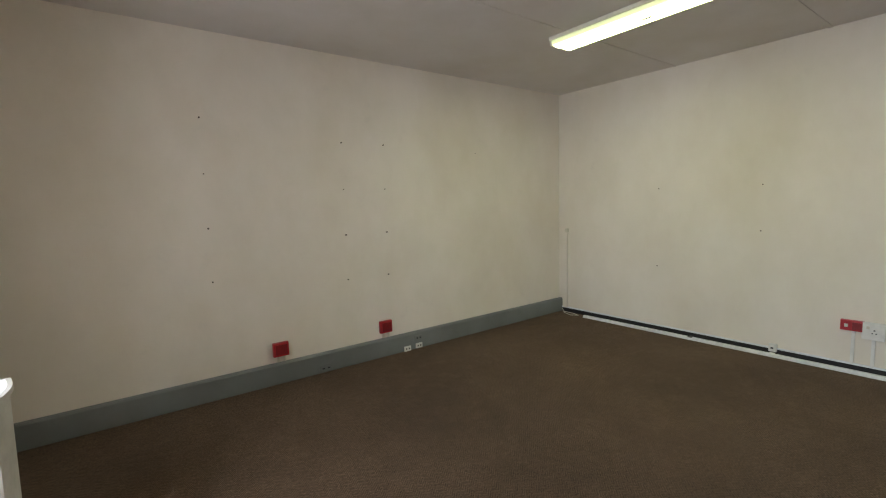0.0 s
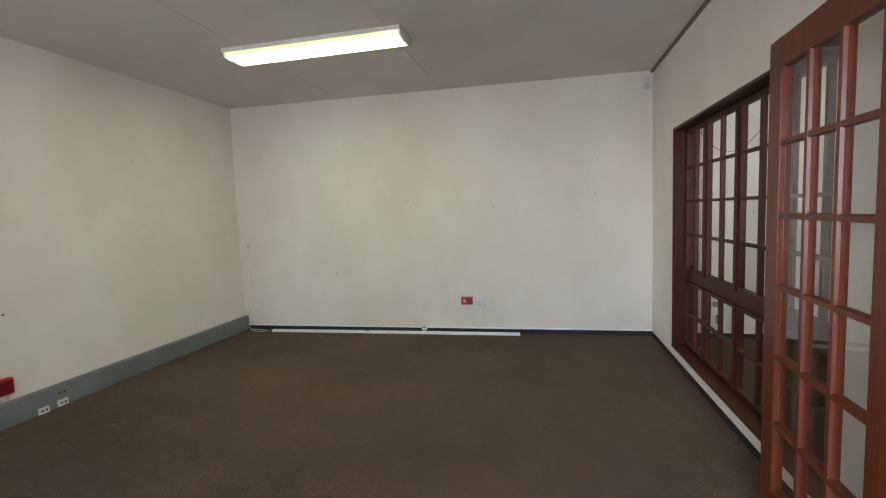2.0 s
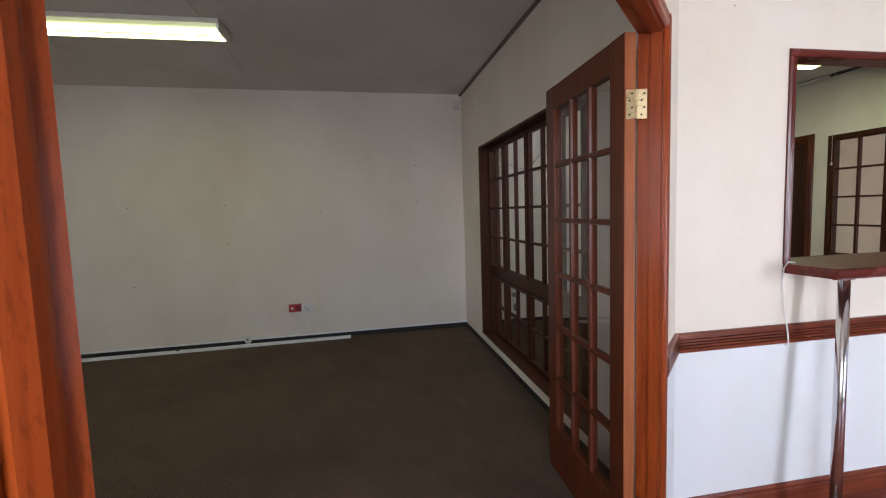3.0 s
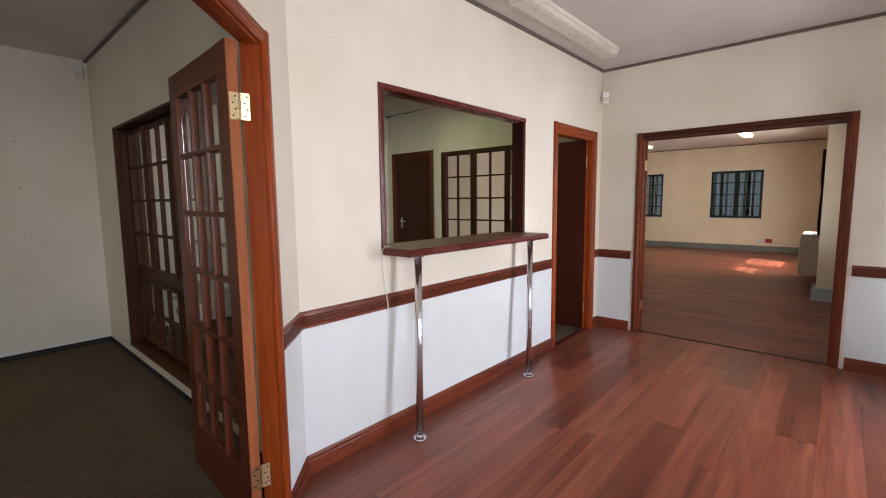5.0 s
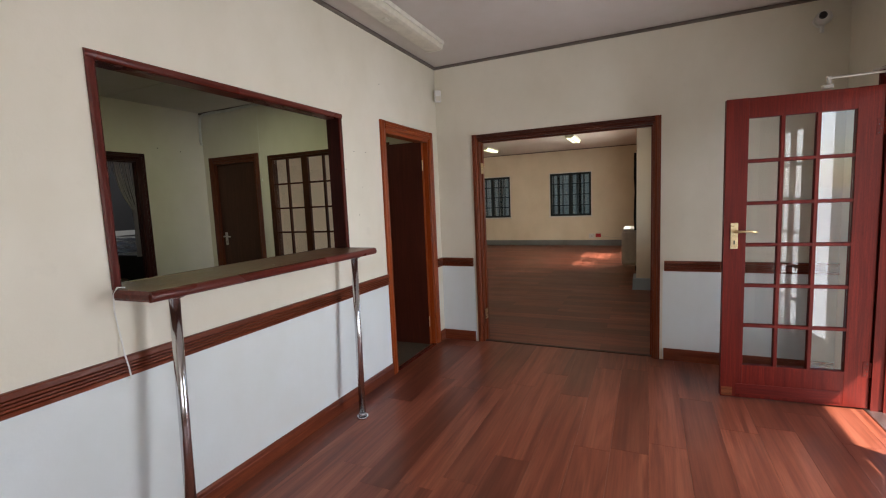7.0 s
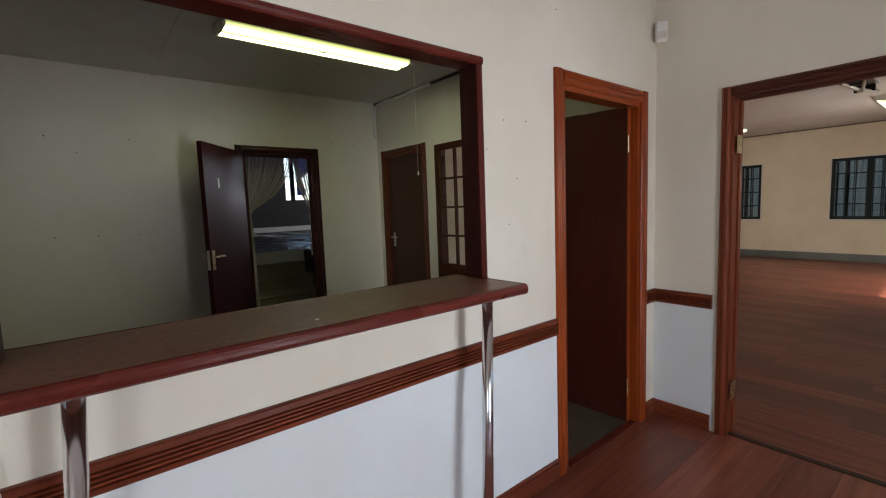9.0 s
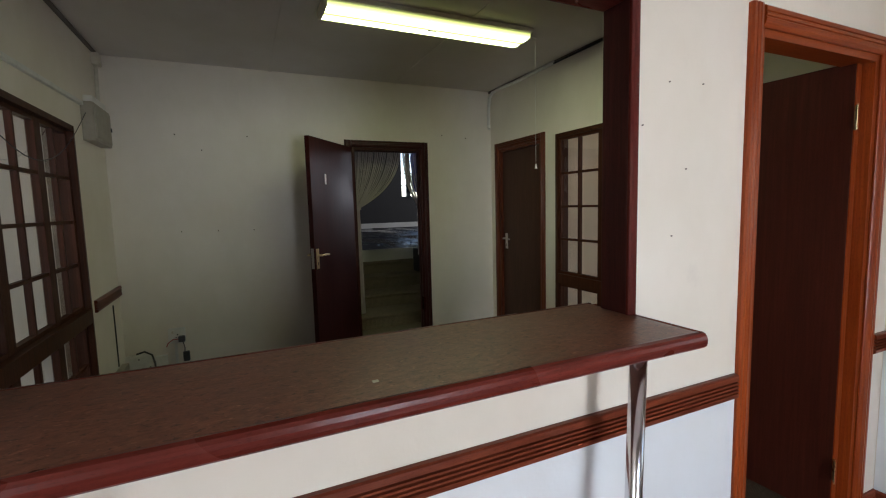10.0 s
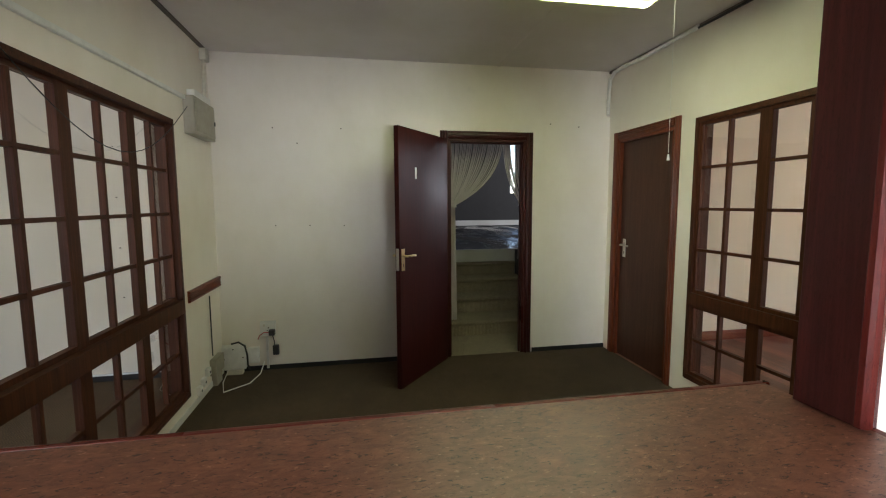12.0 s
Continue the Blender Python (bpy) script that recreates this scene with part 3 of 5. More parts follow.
# door frames: lining through the wall and a moulded architrave on each shown side
def door_frame(name, m, w, h, depth, sides, mats, label, rail_w=0.068, lining=0.035, stop=None):
    """Local: x across the opening, 0 to w; y into the wall, 0 to depth; z up."""
    t = thing(name, m, label, "door frame", kind="structure")
    upright, across = mats
    part("jamb", box(B(), 0, lining, 0.002, depth - 0.002, 0, h), upright, t)
    part("jamb", box(B(), w - lining, w, 0.002, depth - 0.002, 0, h), upright, t)
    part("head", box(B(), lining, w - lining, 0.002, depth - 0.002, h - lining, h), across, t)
    if stop is not None:
        part("door_stop", box(B(), lining, lining + 0.012, stop, stop + 0.035, 0, h - lining), upright, t)
        part("door_stop", box(B(), w - lining - 0.012, w - lining, stop, stop + 0.035, 0, h - lining), upright, t)
        part("door_stop", box(B(), lining, w - lining, stop, stop + 0.035, h - lining - 0.012, h - lining), across, t)
    for y, o in sides:
        e = 0.008
        part("architrave", extrude(B(), [(a * rail_w / 0.068, b) for a, b in ARCH], (e, y, 0), (e, y, h + rail_w - e), (-1, 0, 0), (0, o, 0)), upright, t)
        part("architrave", extrude(B(), [(a * rail_w / 0.068, b) for a, b in ARCH], (w - e, y, 0), (w - e, y, h + rail_w - e), (1, 0, 0), (0, o, 0)), upright, t)
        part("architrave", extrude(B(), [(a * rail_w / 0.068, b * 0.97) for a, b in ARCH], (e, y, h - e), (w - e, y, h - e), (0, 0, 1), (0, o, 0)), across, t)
    return t


WOODS = (RED_WOOD, RED_WOOD_X)
DARKS = (MAHOGANY, MAHOGANY)
door_frame("door_frame_splay", SPLAY @ pose(SP1, 0, 0, 0, 0, 180), SP1 - SP0, 1.994, 0.083, [(0, -1)], WOODS, "glossy red-stained timber double door frame", rail_w=0.05, lining=0.006, stop=0.004)
door_frame("door_frame_office", pose(HX, D1, 0, 0, 0, -90), D1 - D0, 2.018, HX2 - HX, [(0, -1), (HX2 - HX, 1)], WOODS, "red-stained timber frame of the office doorway")
# the head's colour is a darker brown than the uprights'
wide_frame = door_frame("door_frame_large_room", pose(DD1, SY, 0, 0, 0, 180), DD1 - DD0, 1.996, SY - SY2, [(0, -1), (SY - SY2, 1)], (wooden("brown_red_timber", (0.15, 0.030, 0.012), (0.30, 0.075, 0.028), 0.32), wooden("dark_brown_red_timber_x", (0.07, 0.02, 0.012), (0.15, 0.042, 0.024), 0.34, axis=0)), "red-brown timber frame of the wide doorway", rail_w=0.048, lining=0.02, stop=0.07)
door_frame("door_frame_stair", pose(EX, C1, 0, 0, 0, -90), C1 - C0, 2.068, 0.07, [(0, -1)], DARKS, "dark mahogany frame of the stair doorway", stop=0.03)
door_frame("door_frame_closed", pose(P1, SB, 0, 0, 0, 180), P1 - P0, 2.062, 0.13, [(0, -1)], (FRENCH, FRENCH), "red-brown timber frame of the closed door", stop=0.075)
door_frame("door_frame_entrance", pose(WX, E0, 0, 0, 0, 90), E1 - E0, 2.03, 0.1, [(0, -1)], (ENTRANCE, ENTRANCE), "dark red painted entrance frame", stop=0.058)


# hinges and handles
def hinge(parent, m, name="hinge", bend=0.0, mat=None):
    """A butt hinge opened flat, or with its second wing turned about the pin."""
    turn = m @ pose(0, 0, 0, 0, 0, bend)
    bm = box(B(), -0.036, -0.004, -0.0015, 0.0015, -0.05, 0.05, m=m)
    box(bm, 0.004, 0.036, -0.0015, 0.0015, -0.05, 0.05, m=turn)
    for k in range(5):
        cyl(bm, m @ Vector((0, -0.002, -0.05 + 0.02 * k + 0.001)), m @ Vector((0, -0.002, -0.05 + 0.02 * k + 0.019)), 0.0045, n=10)
    ob = part(name, bm, mat or BRASS, parent, "painted butt hinge" if mat else "brass butt hinge")
    for sx, w in ((-0.021, m), (0.021, turn)):
        for k, sz in enumerate((-0.036, -0.012, 0.012, 0.036)):
            x = sx + (0.005 if k % 2 else -0.004)
            part("screw", cyl(B(), w @ Vector((x, -0.001, sz)), w @ Vector((x, -0.0035, sz)), 0.0036, n=8), DARK_METAL, ob)
    return ob


def handle(parent, m, mat, txt, right=1):
    """Lever handle on a long plate. Local: y towards the viewer is negative."""
    pl = part("handle", box(B(), -0.021, 0.021, -0.006, 0, -0.085, 0.085, 0.002, m), mat, parent, txt)
    bm = cyl(B(), m @ Vector((0, -0.004, 0.03)), m @ Vector((0, -0.05, 0.03)), 0.009, n=12)
    pts = [m @ Vector((right * x, y, z)) for x, y, z in ((0, -0.045, 0.03), (0.02, -0.052, 0.03), (0.06, -0.052, 0.032), (0.1, -0.05, 0.028), (0.118, -0.046, 0.026))]
    tube(bm, pts, 0.0085, 10)
    part("lever", bm, mat, pl, smooth=True)
    part("keyhole", box(B(), -0.004, 0.004, -0.0075, -0.005, -0.055, -0.03, m=m), BLACK_PL, pl)
    return pl


def french_leaf(t, w, h, th, cols, rows, stile, top, bottom, mat, edge=None, bar=0.024):
    """A glazed door leaf, local x from 0 to w, y from 0 to th, z from 0.008 up."""
    z0 = 0.008
    part("stile", box(B(), 0, stile, 0, th, z0, h, 0.002), mat, t)
    part("stile", box(B(), w - stile, w, 0, th, z0, h, 0.002), mat, t)
    part("top_rail", box(B(), stile, w - stile, 0.001, th - 0.001, h - top, h - 0.002), mat, t)
    part("bottom_rail", box(B(), stile, w - stile, 0.001, th - 0.001, z0 + 0.001, bottom), mat, t)
    gw, gh = w - 2 * stile, h - top - bottom
    for i in range(1, cols):
        x = stile + gw * i / cols
        part("muntin", extrude(B(), [(-bar * 0.55, th * 0.3), (-bar * 0.4, th * 0.06), (bar * 0.4, th * 0.06), (bar * 0.55, th * 0.3), (bar * 0.55, th * 0.7), (bar * 0.4, th * 0.94), (-bar * 0.4, th * 0.94), (-bar * 0.55, th * 0.7)], (x, 0, bottom), (x, 0, h - top), (1, 0, 0), (0, 1, 0)), mat, t)
    for j in range(1, rows):
        z = bottom + gh * j / rows
        part("muntin", extrude(B(), [(-bar * 0.5, th * 0.3), (-bar * 0.36, th * 0.08), (bar * 0.36, th * 0.08), (bar * 0.5, th * 0.3), (bar * 0.5, th * 0.7), (bar * 0.36, th * 0.92), (-bar * 0.36, th * 0.92), (-bar * 0.5, th * 0.7)], (stile, 0, z), (w - stile, 0, z), (0, 0, 1), (0, 1, 0)), mat, t)
    me = None
    for i in range(cols):
        for j in range(rows):
            x, z = stile + gw * (i + 0.5) / cols, bottom + gh * (j + 0.5) / rows
            if me is None:
                p = part("pane", box(B(), -gw / cols / 2, gw / cols / 2, -0.002, 0.002, -gh / rows / 2, gh / rows / 2), GLASS, t)
                me = p.data
                p.location = (x, th / 2, z)
            else:
                p = piece("pane", me, t, (x, th / 2, z))
            p.visible_shadow = False
    if edge is not None:
        part("edge_lipping", box(B(), -0.003, 0.0, 0.001, th - 0.001, z0, h - 0.001), edge, t, "paler bare timber edge")


# leaf of the double door, standing open into the carpeted room
leaf = thing("door_french", pose(1.936, 0.388, 0.004, 0, 0, -3.05), "open red-brown glazed door with small panes", "door")
french_leaf(leaf, 0.752, 1.985, 0.042, 3, 6, 0.1, 0.11, 0.24, FRENCH, FRENCH_EDGE)
hinge(leaf, pose(-0.006, 0.001, 1.742, 0, 0, -95), bend=-8)
hinge(leaf, pose(-0.006, 0.001, 0.25, 0, 0, -95), bend=-8)

# entrance leaf, open into the lobby
ent_yaw = math.degrees(math.atan2(-2.96 + 2.882, -1.035 + 0.225))
ent = thing("door_entrance", pose(-0.225, -2.882, 0.004, 0, 0, ent_yaw), "open red painted entrance door with small panes", "door")
french_leaf(ent, 0.80, 1.978, 0.044, 3, 6, 0.125, 0.125, 0.235, ENTRANCE)
# lock plate and lever on the lobby face
handle(ent, pose(0.058, 0.0, 1.105), BRASS, "worn brass lever handle", right=1)
part("kick_board", box(B(), 0.09, 0.66, -0.005, 0.0, 0.03, 0.105, 0.002), wooden("scuffed_red_board", (0.10, 0.008, 0.005), (0.2, 0.016, 0.009), 0.5, axis=0, wear=(0.03, 0.012, 0.009)), ent, "scuffed lower board")
part("scuff", box(B(), 0.006, 0.07, -0.0008, 0.0, 0.015, 0.075), wooden("bare_scuffed_timber", (0.12, 0.035, 0.012), (0.34, 0.11, 0.035), 0.6, axis=0), ent, "paint worn to bare timber")
for z in (0.26, 1.74):
    hinge(ent, pose(0.803, -0.001, z), mat=ENTRANCE)
closer = thing("door_closer", pose(-0.74, -2.9, 1.985), "grey metal door closer arm above the entrance leaf", "door closer")
part("bracket", box(B(), -0.02, 0.03, -0.025, 0.02, 0.0, 0.02, 0.003), STEEL, closer)
part("joint", cyl(B(), (0.0, 0.0, 0.015), (0.0, 0.0, 0.068), 0.011, n=14), STEEL, closer)
part("arm", box(B(), -0.26, 0.012, -0.011, 0.011, 0.052, 0.064, 0.003), STEEL, closer)
part("arm", tube(B(), [(-0.2, 0.0, 0.07), (-0.25, 0.06, 0.072), (-0.285, 0.14, 0.074)], 0.008), STEEL, closer)
part("shoe", box(B(), -0.29, -0.27, 0.11, 0.19, 0.05, 0.08, 0.003), STEEL, closer)

# office door, open into the office
od = thing("door_office", pose(2.196, D0 + 0.04, 0.006, 0, 0, 3), "open dark brown flush door", "door")
part("leaf", box(B(), 0, 0.73, 0, 0.04, 0.004, 1.985, 0.002), wooden("dark_red_brown_veneer", (0.055, 0.012, 0.007), (0.095, 0.021, 0.012), 0.36, coat=0.15), od)
part("edge_lipping", box(B(), -0.004, 0.0, 0.001, 0.039, 0.006, 1.984), RED_WOOD, od, "bright red-stained edge")
hinge(od, pose(-0.005, 0.04, 1.76, 0, 0, -60))
hinge(od, pose(-0.005, 0.04, 0.24, 0, 0, -60))

# stair door, open into the office
sd_yaw = math.degrees(math.atan2(-1.49 + 1.99, 5.0 - 5.64))
sdoor = thing("door_stair", pose(EX - 0.02, C1 + 0.035, 0.006, 0, 0, sd_yaw), "open glossy dark maroon flush door", "door")
part("leaf", box(B(), 0, 0.8, -0.0, 0.04, 0.004, 2.045, 0.002), MAROON_DOOR, sdoor)
hm = pose(0.758, 0.04, 1.03, 0, 0, 180)
handle(sdoor, hm, BRASS, "worn brass lever handle", right=1)
handle(sdoor, pose(0.758, 0.0, 1.03), BRASS, "worn brass lever handle", right=-1)
bm = box(B(), 0.54, 0.565, 0.04, 0.043, 1.66, 1.75, 0.001)
part("torn_sticker", bm, WHITE_PL, sdoor, "torn white paper sticker")
part("latch_plate", box(B(), 0.8, 0.803, 0.008, 0.032, 0.95, 1.12), STEEL, sdoor)

# closed door of the office
cd = thing("door_closed", pose(P1 - 0.035, SB - 0.03, 0.006, 0, 0, 180), "closed dark brown flush door", "door")
part("leaf", box(B(), 0.002, P1 - P0 - 0.072, 0, 0.04, 0.004, 2.02, 0.002), BROWN_DOOR, cd)
handle(cd, pose(0.07, 0.0, 1.04), STEEL, "dull metal lever handle", right=1)


# glazed timber screens
def screen(name, m, widths, z0, z1, depth, transom, rows_up, rows_low, mat, label):
    """Local: x along the screen from 0, y through the wall from 0 to depth, z up."""
    t = thing(name, m, label, "glazed screen", kind="structure")
    w = sum(widths)
    f, g = 0.038, 0.02
    for a, b in ((0, g), (w - g, w)):
        part("frame_lining", box(B(), a, b, -0.004, depth + 0.004, z0, z1, 0.003), mat, t)
    part("frame_lining", box(B(), g, w - g, -0.003, depth + 0.003, z1 - g, z1, 0.003), mat, t)
    part("frame_sill", box(B(), g, w - g, -0.012, depth + 0.012, z0, z0 + g, 0.003), mat, t)
    part("frame_side", box(B(), g, f, -0.007, 0.05, z0 + g, z1 - g, 0.003), mat, t)
    part("frame_side", box(B(), w - f, w - g, -0.007, 0.05, z0 + g, z1 - g, 0.003), mat, t)
    part("frame_head", box(B(), f, w - f, -0.006, 0.05, z1 - f, z1 - g), mat, t)
    part("frame_foot", box(B(), f, w - f, -0.006, 0.05, z0 + g, z0 + f), mat, t)
    part("transom", box(B(), f, w - f, -0.008, 0.052, transom[0], transom[1], 0.003), mat, t)
    x = 0.0
    mid = 0.03 if depth < 0.15 else 0.05
    panes = {}
    for k, pw in enumerate(widths):
        if k:
            part("mullion", box(B(), x - 0.02, x + 0.02, mid - 0.02, mid + 0.03, z0 + f, transom[0]), mat, t)
            part("mullion", box(B(), x - 0.02, x + 0.02, mid - 0.02, mid + 0.03, transom[1], z1 - f), mat, t)
        for a, b, rows in ((transom[1], z1 - f, rows_up), (z0 + f, transom[0], rows_low)):
            xa, xb = x + (f if k == 0 else 0.02), x + pw - (f if k == len(widths) - 1 else 0.02)
            c = 0.024
            sash = B()
            box(sash, xa, xa + c, mid - 0.02, mid + 0.02, a, b, 0.002)
            box(sash, xb - c, xb, mid - 0.02, mid + 0.02, a, b, 0.002)
            box(sash, xa + c, xb - c, mid - 0.019, mid + 0.019, a, a + c)
            box(sash, xa + c, xb - c, mid - 0.019, mid + 0.019, b - c, b)
            s = part("sash", sash, mat, t)
            ga, gb, gx0, gx1 = a + c, b - c, xa + c, xb - c
            part("muntin", box(B(), (gx0 + gx1) / 2 - 0.011, (gx0 + gx1) / 2 + 0.011, mid - 0.016, mid + 0.016, ga, gb), mat, s)
            for j in range(1, rows):
                z = ga + (gb - ga) * j / rows
                part("muntin", box(B(), gx0, gx1, mid - 0.015, mid + 0.015, z - 0.01, z + 0.01), mat, s)
            pw2, ph2 = (gx1 - gx0) / 2, (gb - ga) / rows
            key = (round(pw2, 3), round(ph2, 3))
            for i in range(2):
                for j in range(rows):
                    loc = (gx0 + pw2 * (i + 0.5), mid, ga + ph2 * (j + 0.5))
                    if key not in panes:
                        p = part("pane", box(B(), -pw2 / 2, pw2 / 2, -0.002, 0.002, -ph2 / 2, ph2 / 2), GLASS, s)
                        panes[key] = p.data
                        p.location = loc
                    else:
                        p = piece("pane", panes[key], s, loc)
                    p.visible_shadow = False
        x += pw
    return t


screen("window_partition", pose(2.62, NB, 0), [0.642, 0.575, 0.575, 0.503], 0.125, 2.037, NA - NB, (0.725, 0.82), 4, 2, SCREEN_WOOD, "brown timber partition glazed with small panes")
screen("window_office_side", pose(4.517, SB, 0, 0, 0, 180), [0.567, 0.555, 0.645], 0.14, 2.075, 0.13, (0.71, 0.80), 4, 2, SCREEN_WOOD, "dark brown timber screen glazed with small panes")
rail("baseboard_partition", (2.35, NA), (EX, NA), (0, 1), [(0, 0), (0.05, 0), (0.05, 0.006), (0, 0.006)], 0.0, BLACK_VINYL, "low black vinyl skirting", "skirting")
rail("baseboard_partition_office", (HX2, NB), (EX, NB), (0, -1), [(0, 0), (0.05, 0), (0.05, 0.006), (0, 0.006)], 0.0, WHITE_PL, "low white skirting strip", "skirting")
rail("baseboard_office_far", (EX, NB), (EX, C1 + 0.08), (-1, 0), [(0, 0), (0.045, 0), (0.045, 0.006), (0, 0.006)], 0.0, BLACK_VINYL, "low black vinyl skirting", "skirting")
rail("baseboard_office_far_short", (EX, C0 - 0.08), (EX, SB), (-1, 0), [(0, 0), (0.045, 0), (0.045, 0.006), (0, 0.006)], 0.0, BLACK_VINYL, "low black vinyl skirting", "skirting")

# hatch lining and counter
hf = thing("window_hatch", pose(0, 0, 0), "dark mahogany lining of the reception hatch", "hatch", kind="structure")
HB = 1.12
CT = 1.118
CB = 1.078
CHY = H1 - 0.022   # where the slightly splayed end of the counter meets its front
CFX = 1.945        # front of the laminate
part("jamb", box(B(), HX - 0.001, HX2 + 0.002, H0, H0 + 0.03, HB, 2.03, 0.002), MAHOGANY, hf)
part("jamb", box(B(), HX - 0.001, HX2 + 0.002, H1 - 0.03, H1, HB, 2.03, 0.002), MAHOGANY, hf)
NOSE_WOOD = wooden("glossy_red_nosing", (0.085, 0.013, 0.010), (0.15, 0.026, 0.019), 0.2, spec=0.4)
NOSE = [(0.0, -0.034), (-0.007, -0.033), (-0.012, -0.027), (-0.014, -0.017), (-0.0125, -0.007), (-0.008, -0.001), (0.0, 0.0)]
for y0, s in ((H0 + 0.031, 1), (H1 - 0.031, -1)):
    part("nosing", extrude(B(), [(a, s * q) for a, q in NOSE], (HX - 0.001, y0, HB), (HX - 0.001, y0, 2.006), (1, 0, 0), (0, 1, 0)), NOSE_WOOD, hf, "rounded glossy red mahogany edge")
part("nosing", extrude(B(), NOSE, (HX - 0.001, H0 - 0.003, 2.039), (HX - 0.001, H1 + 0.003, 2.039), (1, 0, 0), (0, 0, 1)), MAHOGANY_Y, hf, "rounded mahogany edge")
part("head", box(B(), HX - 0.001, HX2 + 0.002, H0 + 0.03, H1 - 0.03, 2.006, 2.03, 0.006), MAHOGANY_Y, hf)

ct = thing("counter", pose(0, 0, 0), "speckled brown laminate counter with red-brown timber edging", "counter")
part("top", extrude(B(), [(CFX, H0 + 0.012), (2.32, H0 + 0.012), (2.32, H1 - 0.012), (HX - 0.006, H1 - 0.012), (CFX, CHY)], (0, 0, CB), (0, 0, CT), (1, 0, 0), (0, 1, 0)), COUNTER, ct)
part("edging", extrude(B(), [(0, 0), (0.042, 0), (0.043, 0.008), (0.040, 0.017), (0.034, 0.022), (0.026, 0.0245), (0.016, 0.0245), (0.008, 0.022), (0.002, 0.015), (0, 0.008)], (CFX, CHY + 0.012, CB - 0.002), (CFX, H0 - 0.004, CB - 0.002), (0, 0, 1), (-1, 0, 0)), MAHOGANY_Y, ct, "glossy red-brown rounded timber edging")
part("edging", extrude(B(), [(0, 0), (0.042, 0), (0.044, 0.01), (0.03, 0.018), (0.012, 0.018), (0.002, 0.012)], (CFX - 0.012, H0 + 0.012, CB - 0.002), (HX - 0.004, H0 + 0.012, CB - 0.002), (0, 0, 1), (0, -1, 0)), MAHOGANY_Y, ct)
part("edging", extrude(B(), [(0, 0), (0.042, 0), (0.044, 0.01), (0.03, 0.018), (0.012, 0.018), (0.002, 0.012)], (CFX - 0.008, CHY - 0.001, CB - 0.002), (HX - 0.006, H1 - 0.012, CB - 0.002), (0, 0, 1), (-0.05, 1, 0)), MAHOGANY_Y, ct)
part("edging", box(B(), 2.32, 2.333, H0, H1, CB - 0.003, CT + 0.001, 0.003), MAHOGANY_Y, ct)


def post(x, y, dx, dy):
    """A tubular leg whose foot stands a little out of plumb below its head."""
    t = thing("steel_post", pose(x, y, 0), "chrome tubular counter leg with round flanges", "post", "counter posts")
    part("tube", cyl(B(), (0, 0, 0.004), (dx, dy, CB - 0.002), 0.0215, n=28), CHROME, t)
    part("flange", cyl(B(), (0, 0, 0), (0, 0, 0.012), 0.04, 0.037, n=28), CHROME, t)
    part("flange", cyl(B(), (dx, dy, 1.064), (dx, dy, CB - 0.001), 0.037, 0.04, n=28), CHROME, t)
    part("collar", cyl(B(), (0, 0, 0.012), (dx * 0.03, dy * 0.03, 0.03), 0.027, 0.024, n=28), CHROME, t)
    for f in t.children:
        for p in f.data.polygons:
            p.use_smooth = len(p.vertices) == 4
    return t


post(1.955, -0.566, 0.055, -0.064)
post(1.96, -1.79, 0.046, -0.08)


# fluorescent fittings
def fitting(x0, x1, y0, y1, z, on, label):
    t = thing("ceiling_light", pose((x0 + x1) / 2, (y0 + y1) / 2, z), label, "ceiling light", "fluorescent fittings")
    hx, hy = (x1 - x0) / 2, (y1 - y0) / 2
    part("tray", box(B(), -hx, hx, -hy, hy, -0.03, 0, 0.003), LAMP_WHITE, t)
    prof = [(-hx + 0.012, -0.03), (-hx + 0.022, -0.06), (-hx * 0.5, -0.067), (hx * 0.5, -0.067), (hx - 0.022, -0.06), (hx - 0.012, -0.03)]
    part("diffuser", extrude(B(), prof, (0, -hy + 0.018, 0), (0, hy - 0.018, 0), (1, 0, 0), (0, 0, 1)), on if on else DIFF_OFF, t, "glowing ribbed diffuser" if on else "unlit opal diffuser")
    for s in (-1, 1):
        prof2 = [(a * 1.04, b * 1.03 - 0.0005) for a, b in prof]
        part("end_cap", extrude(B(), prof2, (0, s * (hy - 0.018), 0), (0, s * hy, 0), (1, 0, 0), (0, 0, 1)), LAMP_WHITE, t)
    part("clip", box(B(), -0.012, 0.012, -0.03, 0.03, -0.074, -0.067, 0.002), LAMP_WHITE, t)
    return t


fitting(3.82, 4.10, 2.235, 3.71, CEIL_A - 0.002, TUBE_ON, "long lit fluorescent fitting on the ceiling")
fitting(3.965, 4.235, -2.99, -1.50, CEIL_Z - 0.002, TUBE_OFFICE, "long lit fluorescent fitting with a pull cord")
fitting(1.755, 1.935, -2.93, -1.42, CEIL_Z + 0.002, None, "long unlit fluorescent fitting on the ceiling")
fitting(1.68, 1.88, -10.6, -9.55, 2.756, TUBE_DIM, "lit fluorescent fitting on the ceiling")
fitting(3.9, 4.1, -11.2, -10.3, 2.756, TUBE_DIM, "lit fluorescent fitting on the ceiling")
cord = thing("pull_cord", pose(3.99, -3.022, 0), "thin white pull cord with a small knob", "pull cord")
part("string", tube(B(), [(0, 0, 1.76), (0.002, 0, 2.2), (0, 0, 2.65)], 0.0014, 6), WHITE_PL, cord)
part("switch_arm", box(B(), -0.006, 0.006, -0.006, 0.036, 2.648, 2.662, 0.002), WHITE_PL, cord)
part("knob", cyl(B(), (0, 0, 1.715), (0, 0, 1.75), 0.009, 0.004, 12), WHITE_PL, cord)

